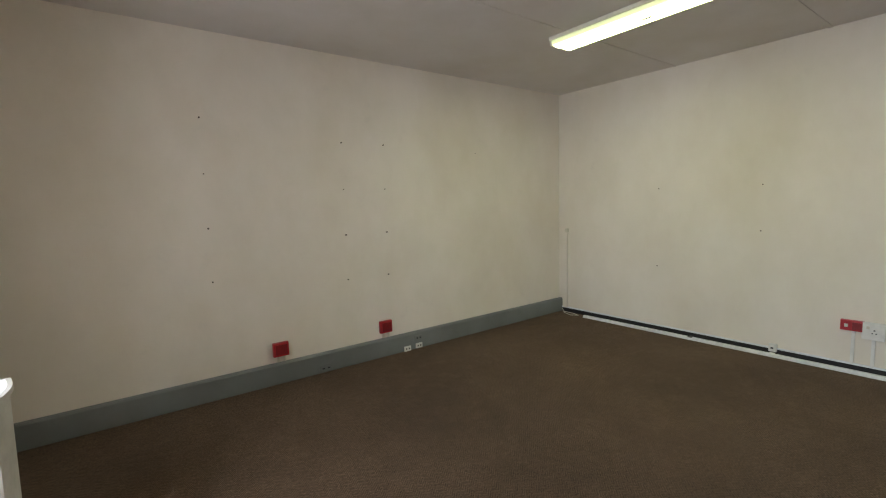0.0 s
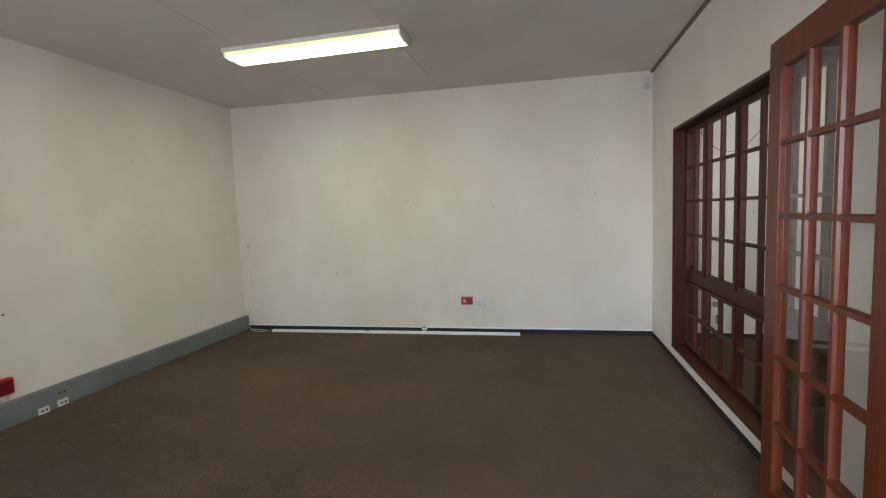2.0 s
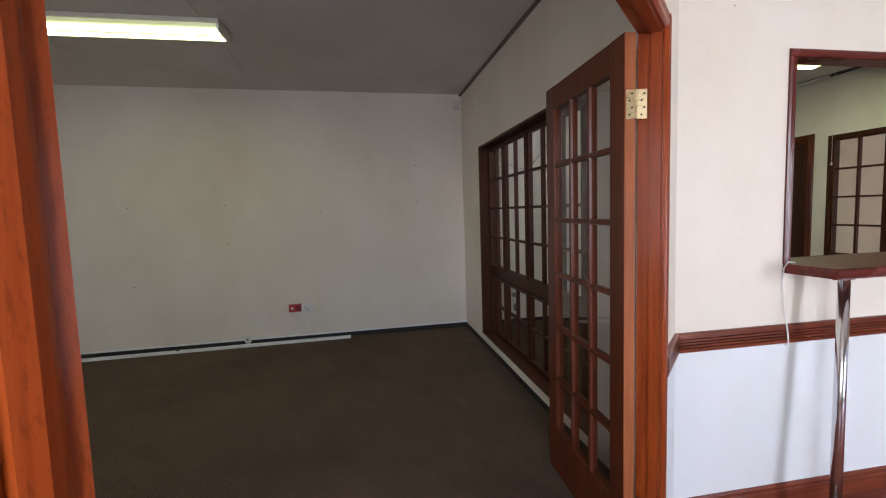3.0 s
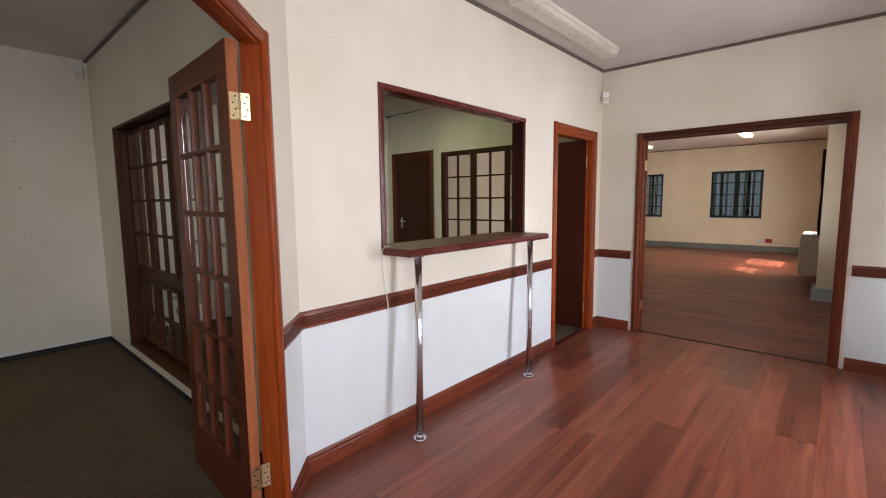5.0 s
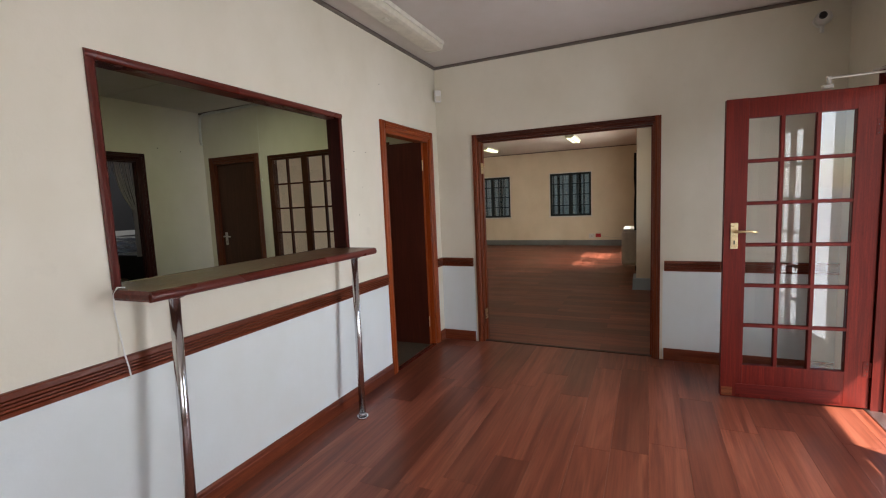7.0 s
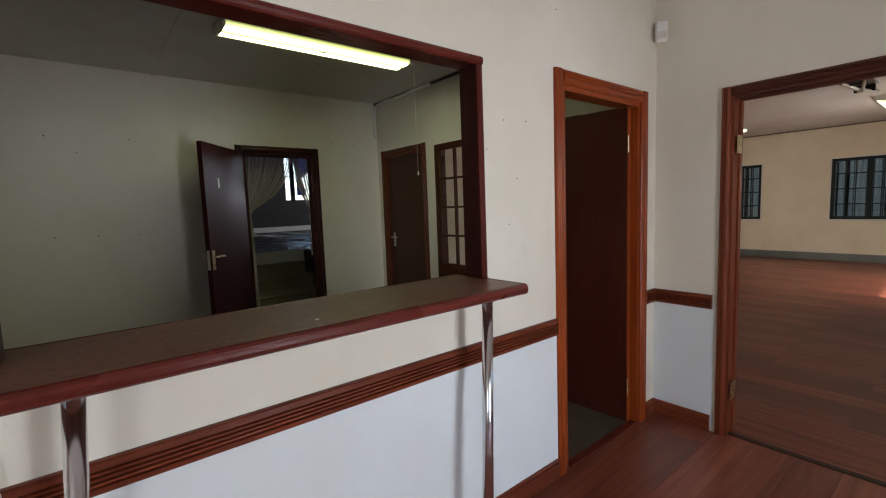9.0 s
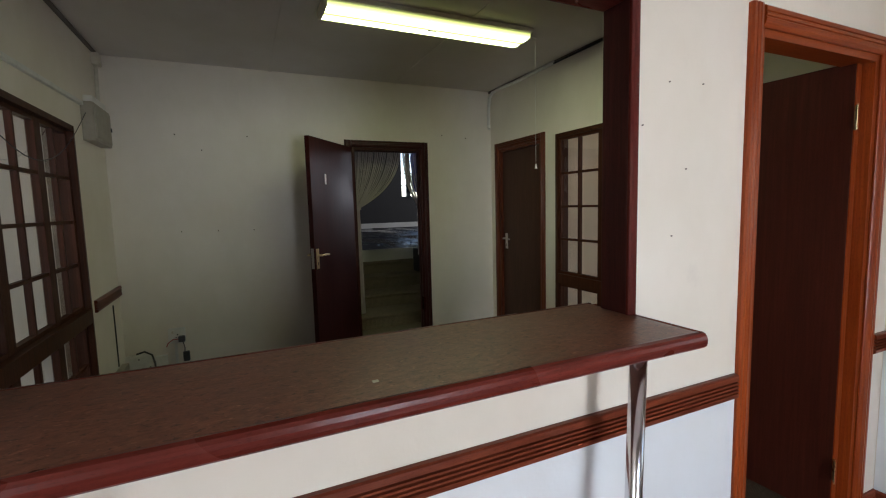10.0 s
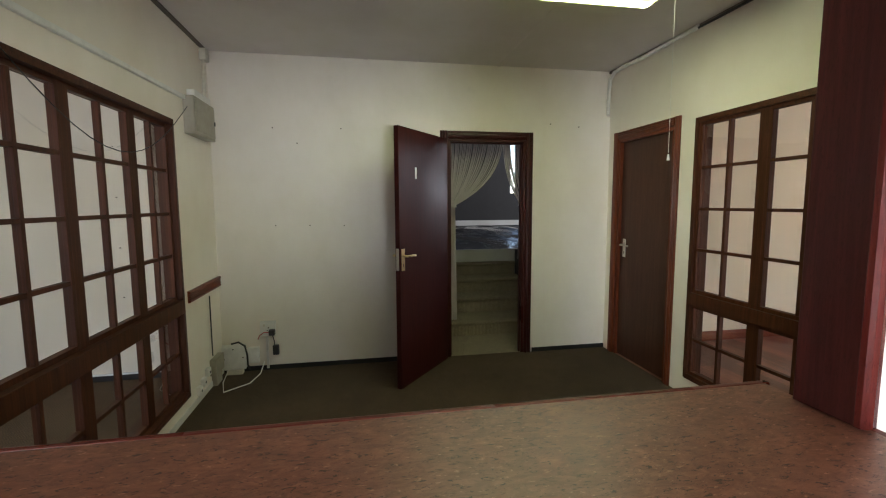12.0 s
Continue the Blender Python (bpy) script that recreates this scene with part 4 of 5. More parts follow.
# ---- carpeted room: trunking, sockets, strip ----
bm = extrude(B(), [(0, 0), (0.165, 0), (0.173, 0.012), (0.173, 0.045), (0.16, 0.055), (0.02, 0.055), (0, 0.05)], (0.06, 4.97, 0.004), (EX - 0.155, 4.97, 0.004), (0, 0, 1), (0, -1, 0))
trunk = simple("baseboard_trunking", bm, GREY_TRUNK, "grey painted metal skirting trunking, scuffed", "trunking", "structure")


def ewall(y):
    """The carpeted room's far wall leans a little across the room."""
    return EX - 0.155 * (y - (NA - 0.15)) / (5.0 - (NA - 0.15))


def socket(name, m, w, h, mat, label, details):
    """A socket plate on a wall. Local: x along the wall, y out of it, z up."""
    t = thing(name, m, label, "socket")
    body = part("box", box(B(), -w / 2, w / 2, 0, 0.035, -h / 2, h / 2, 0.004), mat, t)
    part("cover_plate", box(B(), -w / 2 + 0.004, w / 2 - 0.004, 0.035, 0.04, -h / 2 + 0.004, h / 2 - 0.004, 0.0015), mat, body)
    for nm, dx, dz, dw, dh, dm in details:
        part(nm, box(B(), dx - dw / 2, dx + dw / 2, 0.04, 0.045, dz - dh / 2, dz + dh / 2, 0.001), dm, t)
    return t


DARK_RED = plastic("dark_red_plastic", (0.20, 0.01, 0.014), 0.35)
HOLES = [("pin_hole", -0.018, -0.012, 0.008, 0.008, BLACK_PL), ("pin_hole", 0.004, -0.012, 0.008, 0.008, BLACK_PL), ("pin_hole", -0.007, 0.012, 0.01, 0.01, BLACK_PL)]
for x in (1.92, 2.91):
    socket("red_socket", pose(x, 4.97, 0.285, 0, 0, 180), 0.125, 0.115, RED_PL, "red plastic switched socket above the trunking", [("face", 0.0, 0.0, 0.095, 0.085, DARK_RED), *HOLES])["group"] = "red wall sockets"
    for dx in (-0.025, 0.03):
        simple("conduit_drop", box(B(), x + dx - 0.008, x + dx + 0.008, 4.952, 4.97, 0.165, 0.232, 0.002), IVORY_PL, "short cream conduit below a socket", "conduit")
for k, (x, z, m2, w, h) in enumerate(((3.12, 0.03, WHITE_PL, 0.075, 0.05), (3.255, 0.035, WHITE_PL, 0.075, 0.05), (3.25, 0.115, GREY_TRUNK, 0.09, 0.05), (2.28, 0.045, GREY_TRUNK, 0.12, 0.035))):
    t = thing("trunking_outlet", pose(x, 4.915, z, 0, 0, 180), ("white" if m2 is WHITE_PL else "grey") + " outlet cover on the grey trunking", "outlet", "trunking outlets")
    part("plate", box(B(), -w / 2, w / 2, 0, 0.012, -h / 2, h / 2, 0.003), m2, t)
    part("slot", box(B(), -w * 0.3, -w * 0.12, 0.012, 0.013, -h * 0.15, h * 0.15), BLACK_PL, t)
    part("slot", box(B(), w * 0.1, w * 0.28, 0.012, 0.013, -h * 0.15, h * 0.15), BLACK_PL, t)

FAR_YAW = 90 + math.degrees(math.atan2(0.155, 5.0))


def on_far(y, z):
    return pose(ewall(y), y, z, 0, 0, FAR_YAW)


socket("red_socket", on_far(2.112, 0.379), 0.145, 0.085, RED_PL, "red plastic switched socket beside a white one", [("switch", 0.035, 0.0, 0.022, 0.026, WHITE_PL), ("face", -0.03, 0.0, 0.055, 0.06, DARK_RED)])
socket("white_socket", on_far(1.988, 0.354), 0.135, 0.135, WHITE_PL, "square white plastic wall socket", HOLES + [("switch", 0.03, 0.03, 0.018, 0.022, IVORY_PL)])
socket("white_outlet", on_far(2.63, 0.07), 0.06, 0.07, WHITE_PL, "small white outlet box at the skirting", [("slot", 0, 0, 0.02, 0.015, BLACK_PL)])
for y in (2.105, 1.985):
    m = on_far(y, 0)
    simple("conduit_drop", box(B(), -0.011, 0.011, 0.0, 0.014, 0.062, 0.335 if y > 2.05 else 0.285, 0.002, m), WHITE_PL, "thin white conduit from socket to skirting", "conduit")
m = on_far(4.86, 0)
simple("corner_conduit", box(B(), -0.028, 0.028, 0.0, 0.025, 0.06, 1.03, 0.003, m), CREAM, "cream painted conduit in the corner", "conduit")
simple("wall_bracket", box(B(), -0.02, 0.02, 0.0, 0.03, 1.03, 1.08, 0.004, on_far(4.84, 0)), IVORY_PL, "small grimy bracket in the corner", "bracket")
p_a, p_b = Vector((ewall(NA), NA, 0.004)), Vector((ewall(4.95), 4.95, 0.004))
out = Vector((-1, -0.031, 0))
simple("baseboard_far", extrude(B(), [(0, 0), (0.052, 0), (0.052, 0.005), (0, 0.005)], p_a, p_b, (0, 0, 1), out), BLACK_VINYL, "low black skirting along the far wall", "skirting", "structure")
simple("baseboard_far_capping", extrude(B(), [(0.052, 0), (0.066, 0), (0.066, 0.012), (0.052, 0.014)], p_a, p_b, (0, 0, 1), out), STRIP, "thin white capping strip", "skirting", "structure")
strip = thing("metal_strip", pose(0, 0, 0.004), "loose white painted metal strip along the wall", "metal strip")
s_a, s_b = Vector((ewall(1.53) - 0.05, 1.53, 0)), Vector((ewall(4.53) - 0.07, 4.53, 0))
part("bar", extrude(B(), [(0, 0), (0.024, 0), (0.026, 0.004), (0.026, 0.04), (0.02, 0.044), (0, 0.046)], s_a, s_b, (0, 0, 1), out), STRIP, strip)
for y in (2.62, 3.3):
    c = Vector((ewall(y) - 0.06, y, 0))
    part("joint_clip", box(B(), c.x - 0.05, c.x + 0.012, y - 0.02, y + 0.02, 0.0265, 0.03, 0.001), STRIP if y < 3 else BLACK_PL, strip)
simple("loose_cable", tube(B(), [(ewall(4.9) - 0.03, 4.9, 0.05), (5.42, 4.82, 0.012), (5.38, 4.7, 0.009), (5.44, 4.62, 0.009), (5.47, 4.72, 0.009), (5.44, 4.86, 0.02)], 0.004), IVORY_PL, "thin cream cable lying in the corner", "cable")


def detector(m, label):
    t = thing("motion_sensor", m, label, "alarm sensor", "alarm sensors")
    t.name = "alarm_sensor"
    part("body", box(B(), -0.032, 0.032, 0.012, 0.055, -0.055, 0.055, 0.008), WHITE_PL, t)
    part("lens", box(B(), -0.024, 0.024, 0.052, 0.06, -0.045, 0.0, 0.004), IVORY_PL, t)
    part("bracket", box(B(), -0.014, 0.014, 0, 0.014, -0.02, 0.03), WHITE_PL, t)
    return t


detector(pose(EX - 0.02, NA + 0.05, 2.615, 0, 0, 60), "small white alarm sensor in the ceiling corner")
detector(pose(HX - 0.03, SY + 0.025, 2.435, 0, 0, 40), "small white alarm sensor in the lobby corner")

# nail holes
NAIL = plastic("rusty_nail", (0.09, 0.065, 0.05), 0.6)
nail_me = None


def nail(x, y, z, rz, size=1.0):
    global nail_me
    if nail_me is None:
        bm = cyl(B(), (0, -0.003, 0), (0, 0.008, 0.001), 0.0025, 0.0034, 8)
        nail_me = bpy.data.meshes.new("nail")
        bm.to_mesh(nail_me)
        bm.free()
        nail_me.materials.append(NAIL)
    ob = new("nail", nail_me)
    ob.matrix_basis = pose(x, y, z, 0, 0, rz) @ Matrix.Scale(size, 4)
    tagged(ob, "small dark nail in a cream wall", "nail", "wall nails")


for x in (1.46, 2.555, 2.97):
    for k in range(4):
        nail(x, 4.97, 2.06 + (0.06 if x < 2 else -0.06) - 0.405 * k, 180, (1.9, 1.4, 2.1)[k % 3])
nail(4.1, 4.97, 1.97, 180)
for y, zs in ((3.69, (1.53, 0.71)), (2.765, (1.53, 1.115)), (1.796, (1.43,)), (0.715, (1.935, 1.53, 1.12, 0.71))):
    for z in zs:
        nail(ewall(y), y, z, FAR_YAW, 1.6)
for y, z in ((-0.506, 2.116), (-0.702, 1.989), (-1.073, 2.121), (-0.499, 1.286), (-0.785, 1.282), (-1.079, 1.277), (-3.3, 2.191), (-3.011, 2.21)):
    nail(EX, y, z, 90, 1.6)
for y, z in ((-2.138, 1.797), (-2.286, 1.803), (-2.031, 1.667), (-2.218, 1.545), (-2.161, 1.342), (-0.2, 2.2), (-2.523, 2.348)):
    nail(HX, y, z, 90, 0.6)

# white bin
bin_ = thing("waste_bin", pose(0.41, 3.40, 0.004), "tall open white plastic bin standing by the wall", "bin")
bm = B()
ring = [(0.13, 0.0), (0.142, 0.82), (0.152, 0.825), (0.152, 0.845), (0.138, 0.845), (0.132, 0.825), (0.118, 0.02)]
for k, (r, z) in enumerate(ring):
    vs = []
    for i in range(32):
        a = 2 * math.pi * i / 32
        q = 1.0 / max(abs(math.cos(a)), abs(math.sin(a))) ** 0.6
        vs.append(bm.verts.new((r * q * math.cos(a), r * q * math.sin(a), z)))
    if k:
        for i in range(32):
            bm.faces.new((prev[i], prev[(i + 1) % 32], vs[(i + 1) % 32], vs[i]))
    else:
        first = vs
    prev = vs
bm.faces.new(first[::-1])
bm.faces.new(prev)
part("body", bm, WHITE_PL, bin_)
# a black sheet below the rim gives the bin's inside its shade
part("liner", box(B(), -0.1, 0.1, -0.1, 0.1, 0.74, 0.76, 0.01), BLACK_PL, bin_, "black sheet for the shaded inside")

# ---- lobby small things ----
simple("hatch_cable", tube(B(), [(HX - 0.03, H1 - 0.03, 1.126), (HX - 0.02, H1 - 0.006, 1.128), (HX - 0.012, H1 + 0.006, 1.1), (HX - 0.006, H1 + 0.006, 1.03), (HX - 0.008, H1 - 0.004, 0.93), (HX - 0.024, H1 - 0.004, 0.853), (HX - 0.026, H1 - 0.012, 0.80), (HX - 0.025, H1 - 0.016, 0.765), (HX - 0.012, H1 - 0.014, 0.752)], 0.0032), WHITE_PL, "thin white cable hanging from the hatch", "cable")
cam_l = thing("security_camera", pose(-0.86, SY, 2.56), "small white dome security camera high in the corner", "security camera")
part("base", cyl(B(), (0, 0, 0), (0, 0.03, 0), 0.045, n=20), WHITE_PL, cam_l)
bm = B()
bmesh.ops.create_uvsphere(bm, u_segments=20, v_segments=12, radius=0.048, matrix=Matrix.Translation((0.0, 0.07, 0.0)))
part("ball", bm, WHITE_PL, cam_l, smooth=True)
part("lens", cyl(B(), (0.012, 0.105, 0.004), (0.02, 0.128, 0.006), 0.024, 0.02, 16), BLACK_PL, cam_l)
part("stub", cyl(B(), (0, 0.045, -0.05), (0, 0.045, -0.09), 0.012, n=10), WHITE_PL, cam_l)
simple("threshold_large_room", box(B(), DD0, DD1, SY2 + 0.085, SY2 + 0.125, 0.0, 0.006, 0.002), plastic("dark_threshold_strip", (0.03, 0.012, 0.009), 0.5), "dark threshold strip between the floors", "threshold", "structure")
simple("threshold_office", box(B(), HX - 0.01, HX + 0.035, D0 + 0.035, D1 - 0.035, 0.0, 0.009, 0.003), MAHOGANY_Y, "dark timber threshold of the office", "threshold", "structure")
simple("counter_chip", box(B(), 2.015, 2.025, -1.19, -1.178, CT, CT + 0.0015, 0.0005), IVORY_PL, "pale chip of paint on the counter", "paint chip")

# ---- office small things ----
DB_GREY = plastic("beige_grey_enamel", (0.34, 0.31, 0.25), 0.5)
dbx = thing("distribution_box", pose(5.32, NB, 1.972), "grey-beige metal distribution box below the ceiling", "distribution box")
part("body", box(B(), -0.22, 0.22, -0.075, 0, 0.0, 0.27, 0.006), DB_GREY, dbx)
part("door", box(B(), -0.2, 0.2, -0.083, -0.074, 0.02, 0.25, 0.004), DB_GREY, dbx)
part("latch", box(B(), 0.18, 0.192, -0.09, -0.082, 0.12, 0.15), BLACK_PL, dbx)
part("junction", box(B(), -0.14, 0.2, -0.06, 0.0, 0.275, 0.33, 0.01), WHITE_PL, dbx)
simple("vertical_conduit", tube(B(), [(5.5, NB - 0.02, 2.3), (5.52, NB - 0.02, 2.5), (5.54, NB - 0.02, 2.7)], 0.013), IVORY_PL, "short cream conduit to the ceiling", "conduit")
simple("junction_box", box(B(), 5.49, 5.58, NB - 0.05, NB, 2.6, 2.69, 0.006), IVORY_PL, "small cream junction box at the ceiling", "junction box")
simple("wall_conduit", extrude(B(), [(-0.014, 0), (0.014, 0), (0.014, 0.018), (0.01, 0.022), (-0.01, 0.022), (-0.014, 0.018)], (2.32, NB, 2.145), (5.16, NB, 2.226), (0, 0, 1), (0, -1, 0)), WHITE_PL, "long white conduit above the glazed partition", "conduit")
simple("sagging_wire", tube(B(), [(3.2 + 1.9 * k / 16, NB - 0.03, 2.16 - 0.42 * math.sin(math.pi * k / 16)) for k in range(17)], 0.0025, 6), BLACK_PL, "thin dark wire sagging across the partition", "wire")
simple("corner_pipe", tube(B(), [(4.5, SB + 0.03, CEIL_Z - 0.022), (4.8, SB + 0.03, CEIL_Z - 0.024), (5.15, SB + 0.03, CEIL_Z - 0.034), (5.42, SB + 0.03, CEIL_Z - 0.024), (5.56, SB + 0.03, CEIL_Z - 0.035), (5.62, SB + 0.032, CEIL_Z - 0.08), (EX - 0.026, SB + 0.034, 2.56), (EX - 0.022, SB + 0.036, 2.42), (EX - 0.026, SB + 0.04, 2.34), (EX - 0.05, SB + 0.05, 2.30)], 0.0165, 10), WHITE_PL, "white flexible conduit in the office corner", "conduit")
simple("ceiling_cable", tube(B(), [(5.3, SB + 0.03, CEIL_Z - 0.025), (4.6, SB + 0.03, CEIL_Z - 0.03), (3.8, SB + 0.03, CEIL_Z - 0.022), (2.4, SB + 0.03, CEIL_Z - 0.03)], 0.008), BLACK_PL, "dark cable along the ceiling edge", "cable")
modem = thing("router", pose(5.61, -0.118, 0.004), "grubby white router box on the floor", "router")
part("case", box(B(), -0.03, 0.03, -0.1, 0.1, 0.035, 0.262, 0.028), WHITE_PL, modem)
part("stand", box(B(), -0.035, 0.03, -0.07, 0.06, 0.0, 0.037, 0.006), IVORY_PL, modem)
for yy, zz in ((-0.078, 0.15), (0.075, 0.14), (0.0, 0.225)):
    part("screw_cap", cyl(B(), (-0.029, yy, zz), (-0.033, yy, zz), 0.006, n=10), BLACK_PL, modem)
gb = thing("grey_adaptor_box", pose(5.42, NB, 0.07), "small grey adaptor box against the wall", "adaptor box")
part("body", box(B(), -0.1, 0.11, -0.05, 0.0, 0.03, 0.16, 0.006), DB_GREY, gb)
part("bracket", box(B(), -0.06, 0.07, -0.04, 0.0, -0.066, 0.03), DB_GREY, gb)
socket("white_socket", pose(EX, -0.4, 0.382, 0, 0, 90), 0.13, 0.132, WHITE_PL, "white double socket with a black plug in it", HOLES + [("switch", 0.03, 0.035, 0.016, 0.02, IVORY_PL)])
plug = thing("power_plug", pose(EX - 0.045, -0.44, 0.36), "black plug and adaptor with its cord", "plug")
part("plug_body", box(B(), -0.05, 0.0, -0.025, 0.025, -0.025, 0.025, 0.008), BLACK_PL, plug)
part("adaptor", box(B(), -0.03, 0.012, -0.05, 0.0, -0.205, -0.12, 0.008), BLACK_PL, plug)
part("cord", tube(B(), [(-0.045, 0.0, 0.0), (-0.06, -0.015, -0.03), (-0.04, -0.02, -0.08), (-0.02, -0.015, -0.12)], 0.004), BLACK_PL, plug)
part("red_cord", tube(B(), [(-0.03, 0.02, 0.0), (-0.05, 0.06, 0.01), (-0.04, 0.1, -0.02), (-0.01, 0.12, -0.06)], 0.004), RED_PL, plug)
simple("small_outlet_box", box(B(), EX - 0.05, EX, -0.318, -0.225, 0.085, 0.222, 0.006), WHITE_PL, "small white outlet box near the floor", "outlet box")
simple("conduit_drop", box(B(), EX - 0.018, EX, -0.395, -0.375, 0.02, 0.31, 0.003), WHITE_PL, "thin white conduit from socket to floor", "conduit")
simple("floor_cable", tube(B(), [(5.56, -0.1, 0.1), (5.4, -0.08, 0.012), (5.2, -0.14, 0.01), (5.35, -0.3, 0.01), (5.55, -0.34, 0.012), (EX - 0.03, -0.36, 0.09)], 0.0045), WHITE_PL, "white cable curled on the carpet", "cable")
simple("black_cable", tube(B(), [(5.6, -0.1, 0.272), (5.6, -0.16, 0.285), (5.58, -0.215, 0.255), (5.575, -0.232, 0.18), (5.6, -0.228, 0.08), (5.62, -0.24, 0.03)], 0.008), BLACK_PL, "black cable looped over the router", "cable")
simple("aerial", tube(B(), [(5.35, NB - 0.02, 0.26), (5.35, NB - 0.02, 0.75)], 0.005), BLACK_PL, "thin black cable running up the wall", "cable")
for x, z in ((5.05, 0.1), (5.14, 0.13), (5.24, 0.17)):
    t = thing("wall_outlet", pose(x, NB, z), "small white network outlet on the wall", "outlet", "network outlets")
    part("plate", box(B(), -0.03, 0.03, -0.03, 0, -0.03, 0.03, 0.004), WHITE_PL, t)
    part("slot", box(B(), -0.01, 0.01, -0.032, -0.029, -0.012, 0.004), BLACK_PL, t)

# ---- stair and hall beyond the office ----
HZ = 0.845
for k, x in enumerate((6.27, 6.68, 7.05, 7.34)):
    x1 = (6.68, 7.05, 7.34, 7.44)[k]
    zt = 0.17 * (k + 1)
    # a rounded carpeted nosing over a riser that leans back under it
    prof = [(x + 0.03, 0.004), (x + 0.03, zt - 0.05), (x + 0.012, zt - 0.042), (x + 0.001, zt - 0.028), (x, zt - 0.014), (x + 0.008, zt - 0.003), (x + 0.024, zt), (x1 + 0.02, zt), (x1 + 0.02, 0.004)]
    bm = extrude(B(), prof, (0, -3.28, 0), (0, -1.75, 0), (1, 0, 0), (0, 0, 1))
    simple("stair_step_" + str(k + 1), bm, STAIR_CARPET, "carpeted olive-brown stair step", "step", "structure")
simple("floor_stair_foot", box(B(), EX + 0.02, 7.4, -3.9, -1.2, -0.12, 0.006), STAIR_CARPET, "olive-brown carpet at the foot of the stair", "floor", "structure")
simple("stage_riser", box(B(), 7.42, 7.46, -8.0, 0.0, 0.0, HZ + 0.002, 0.003), painted("worn_white_board", (0.74, 0.72, 0.65), dirt=0.2), "worn white painted riser board", "riser", "structure")
simple("floor_hall", box(B(), 7.46, 14.0, -9.0, 0.0, 0.0, HZ), STAGE, "glossy black floor of the hall", "floor", "structure")
HW = (-6.95, -5.45, 1.72, 3.2)
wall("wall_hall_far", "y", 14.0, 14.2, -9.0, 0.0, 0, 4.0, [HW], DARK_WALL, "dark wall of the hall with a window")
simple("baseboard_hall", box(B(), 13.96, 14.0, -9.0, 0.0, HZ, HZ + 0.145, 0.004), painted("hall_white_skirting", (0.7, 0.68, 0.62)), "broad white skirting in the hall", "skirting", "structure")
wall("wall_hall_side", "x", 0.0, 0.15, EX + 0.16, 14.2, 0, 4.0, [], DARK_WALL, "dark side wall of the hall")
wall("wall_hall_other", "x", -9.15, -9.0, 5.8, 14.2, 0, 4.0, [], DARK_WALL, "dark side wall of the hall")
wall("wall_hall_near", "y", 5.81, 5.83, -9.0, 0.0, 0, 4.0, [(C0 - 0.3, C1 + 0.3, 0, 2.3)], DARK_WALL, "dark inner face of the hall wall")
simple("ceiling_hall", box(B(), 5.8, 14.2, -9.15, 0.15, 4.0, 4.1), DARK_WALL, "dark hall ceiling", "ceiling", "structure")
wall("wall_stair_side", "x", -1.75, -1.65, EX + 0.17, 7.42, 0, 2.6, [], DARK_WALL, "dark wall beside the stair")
wall("wall_stair_other", "x", -3.4, -3.3, EX + 0.17, 7.42, 0, 0.84, [], DARK_WALL, "dark low wall beside the stair")
hw = thing("window_hall", pose(14.0, HW[0], 0, 0, 0, 90), "tall white hall window with a barred grille", "window", kind="structure")
ww = HW[1] - HW[0]
for a, b, c, d in ((0, 0.05, HW[2], HW[3]), (ww - 0.05, ww, HW[2], HW[3]), (ww - 0.33, ww - 0.2, HW[2], HW[3])):
    part("window_frame", box(B(), a, b, -0.12, -0.06, c, d), DARK_GREEN, hw)
for z in (HW[2], HW[3] - 0.05):
    part("window_frame", box(B(), 0.05, ww - 0.05, -0.12, -0.06, z, z + 0.05), DARK_GREEN, hw)
for k in range(1, 4):
    part("bar", box(B(), 0.05, ww - 0.05, -0.1, -0.08, HW[2] + 0.37 * k, HW[2] + 0.37 * k + 0.02), DARK_GREEN, hw)
part("bar", box(B(), 0.25, 0.27, -0.1, -0.08, HW[2] + 0.05, HW[3] - 0.05), DARK_GREEN, hw)


def drape(name, top0, top1, tie, z_top, z_tie, z_end, folds, mat, label, depth=0.03, swap=False):
    """A curtain gathered to a tie-back. Across runs from top0 to top1; local x is depth unless swapped."""
    bm = B()
    nu, nv = folds * 8, 40
    rows = []
    for j in range(nv + 1):
        v = j / nv
        z = z_top + (z_end - z_top) * v
        if z > z_tie:
            k = (z_top - z) / (z_top - z_tie)
            g = k ** 1.7
        else:
            g = 1.0 - 0.25 * min(1.0, (z_tie - z) / 0.3)
        row = []
        for i in range(nu + 1):
            u = i / nu
            base = top0 + (top1 - top0) * u
            goal = tie + (u - 0.5) * 0.1
            a = base + (goal - base) * g
            sag = 0.05 * math.sin(math.pi * min(1.0, (z_top - z) / (z_top - z_tie))) * u if z > z_tie else 0.0
            d = depth * (1 - 0.35 * g) * math.sin(2 * math.pi * folds * u + 0.6 * math.sin(5 * v)) + 0.006 * math.sin(17 * u + 9 * v)
            row.append(bm.verts.new((a, d, z - sag) if swap else (d, a, z - sag)))
        rows.append(row)
    for a, b in zip(rows, rows[1:]):
        for i in range(nu):
            bm.faces.new((a[i], a[i + 1], b[i + 1], b[i]))
    bmesh.ops.solidify(bm, geom=bm.faces[:], thickness=0.0012)
    return mesh_ob(name, bm, mat, True)


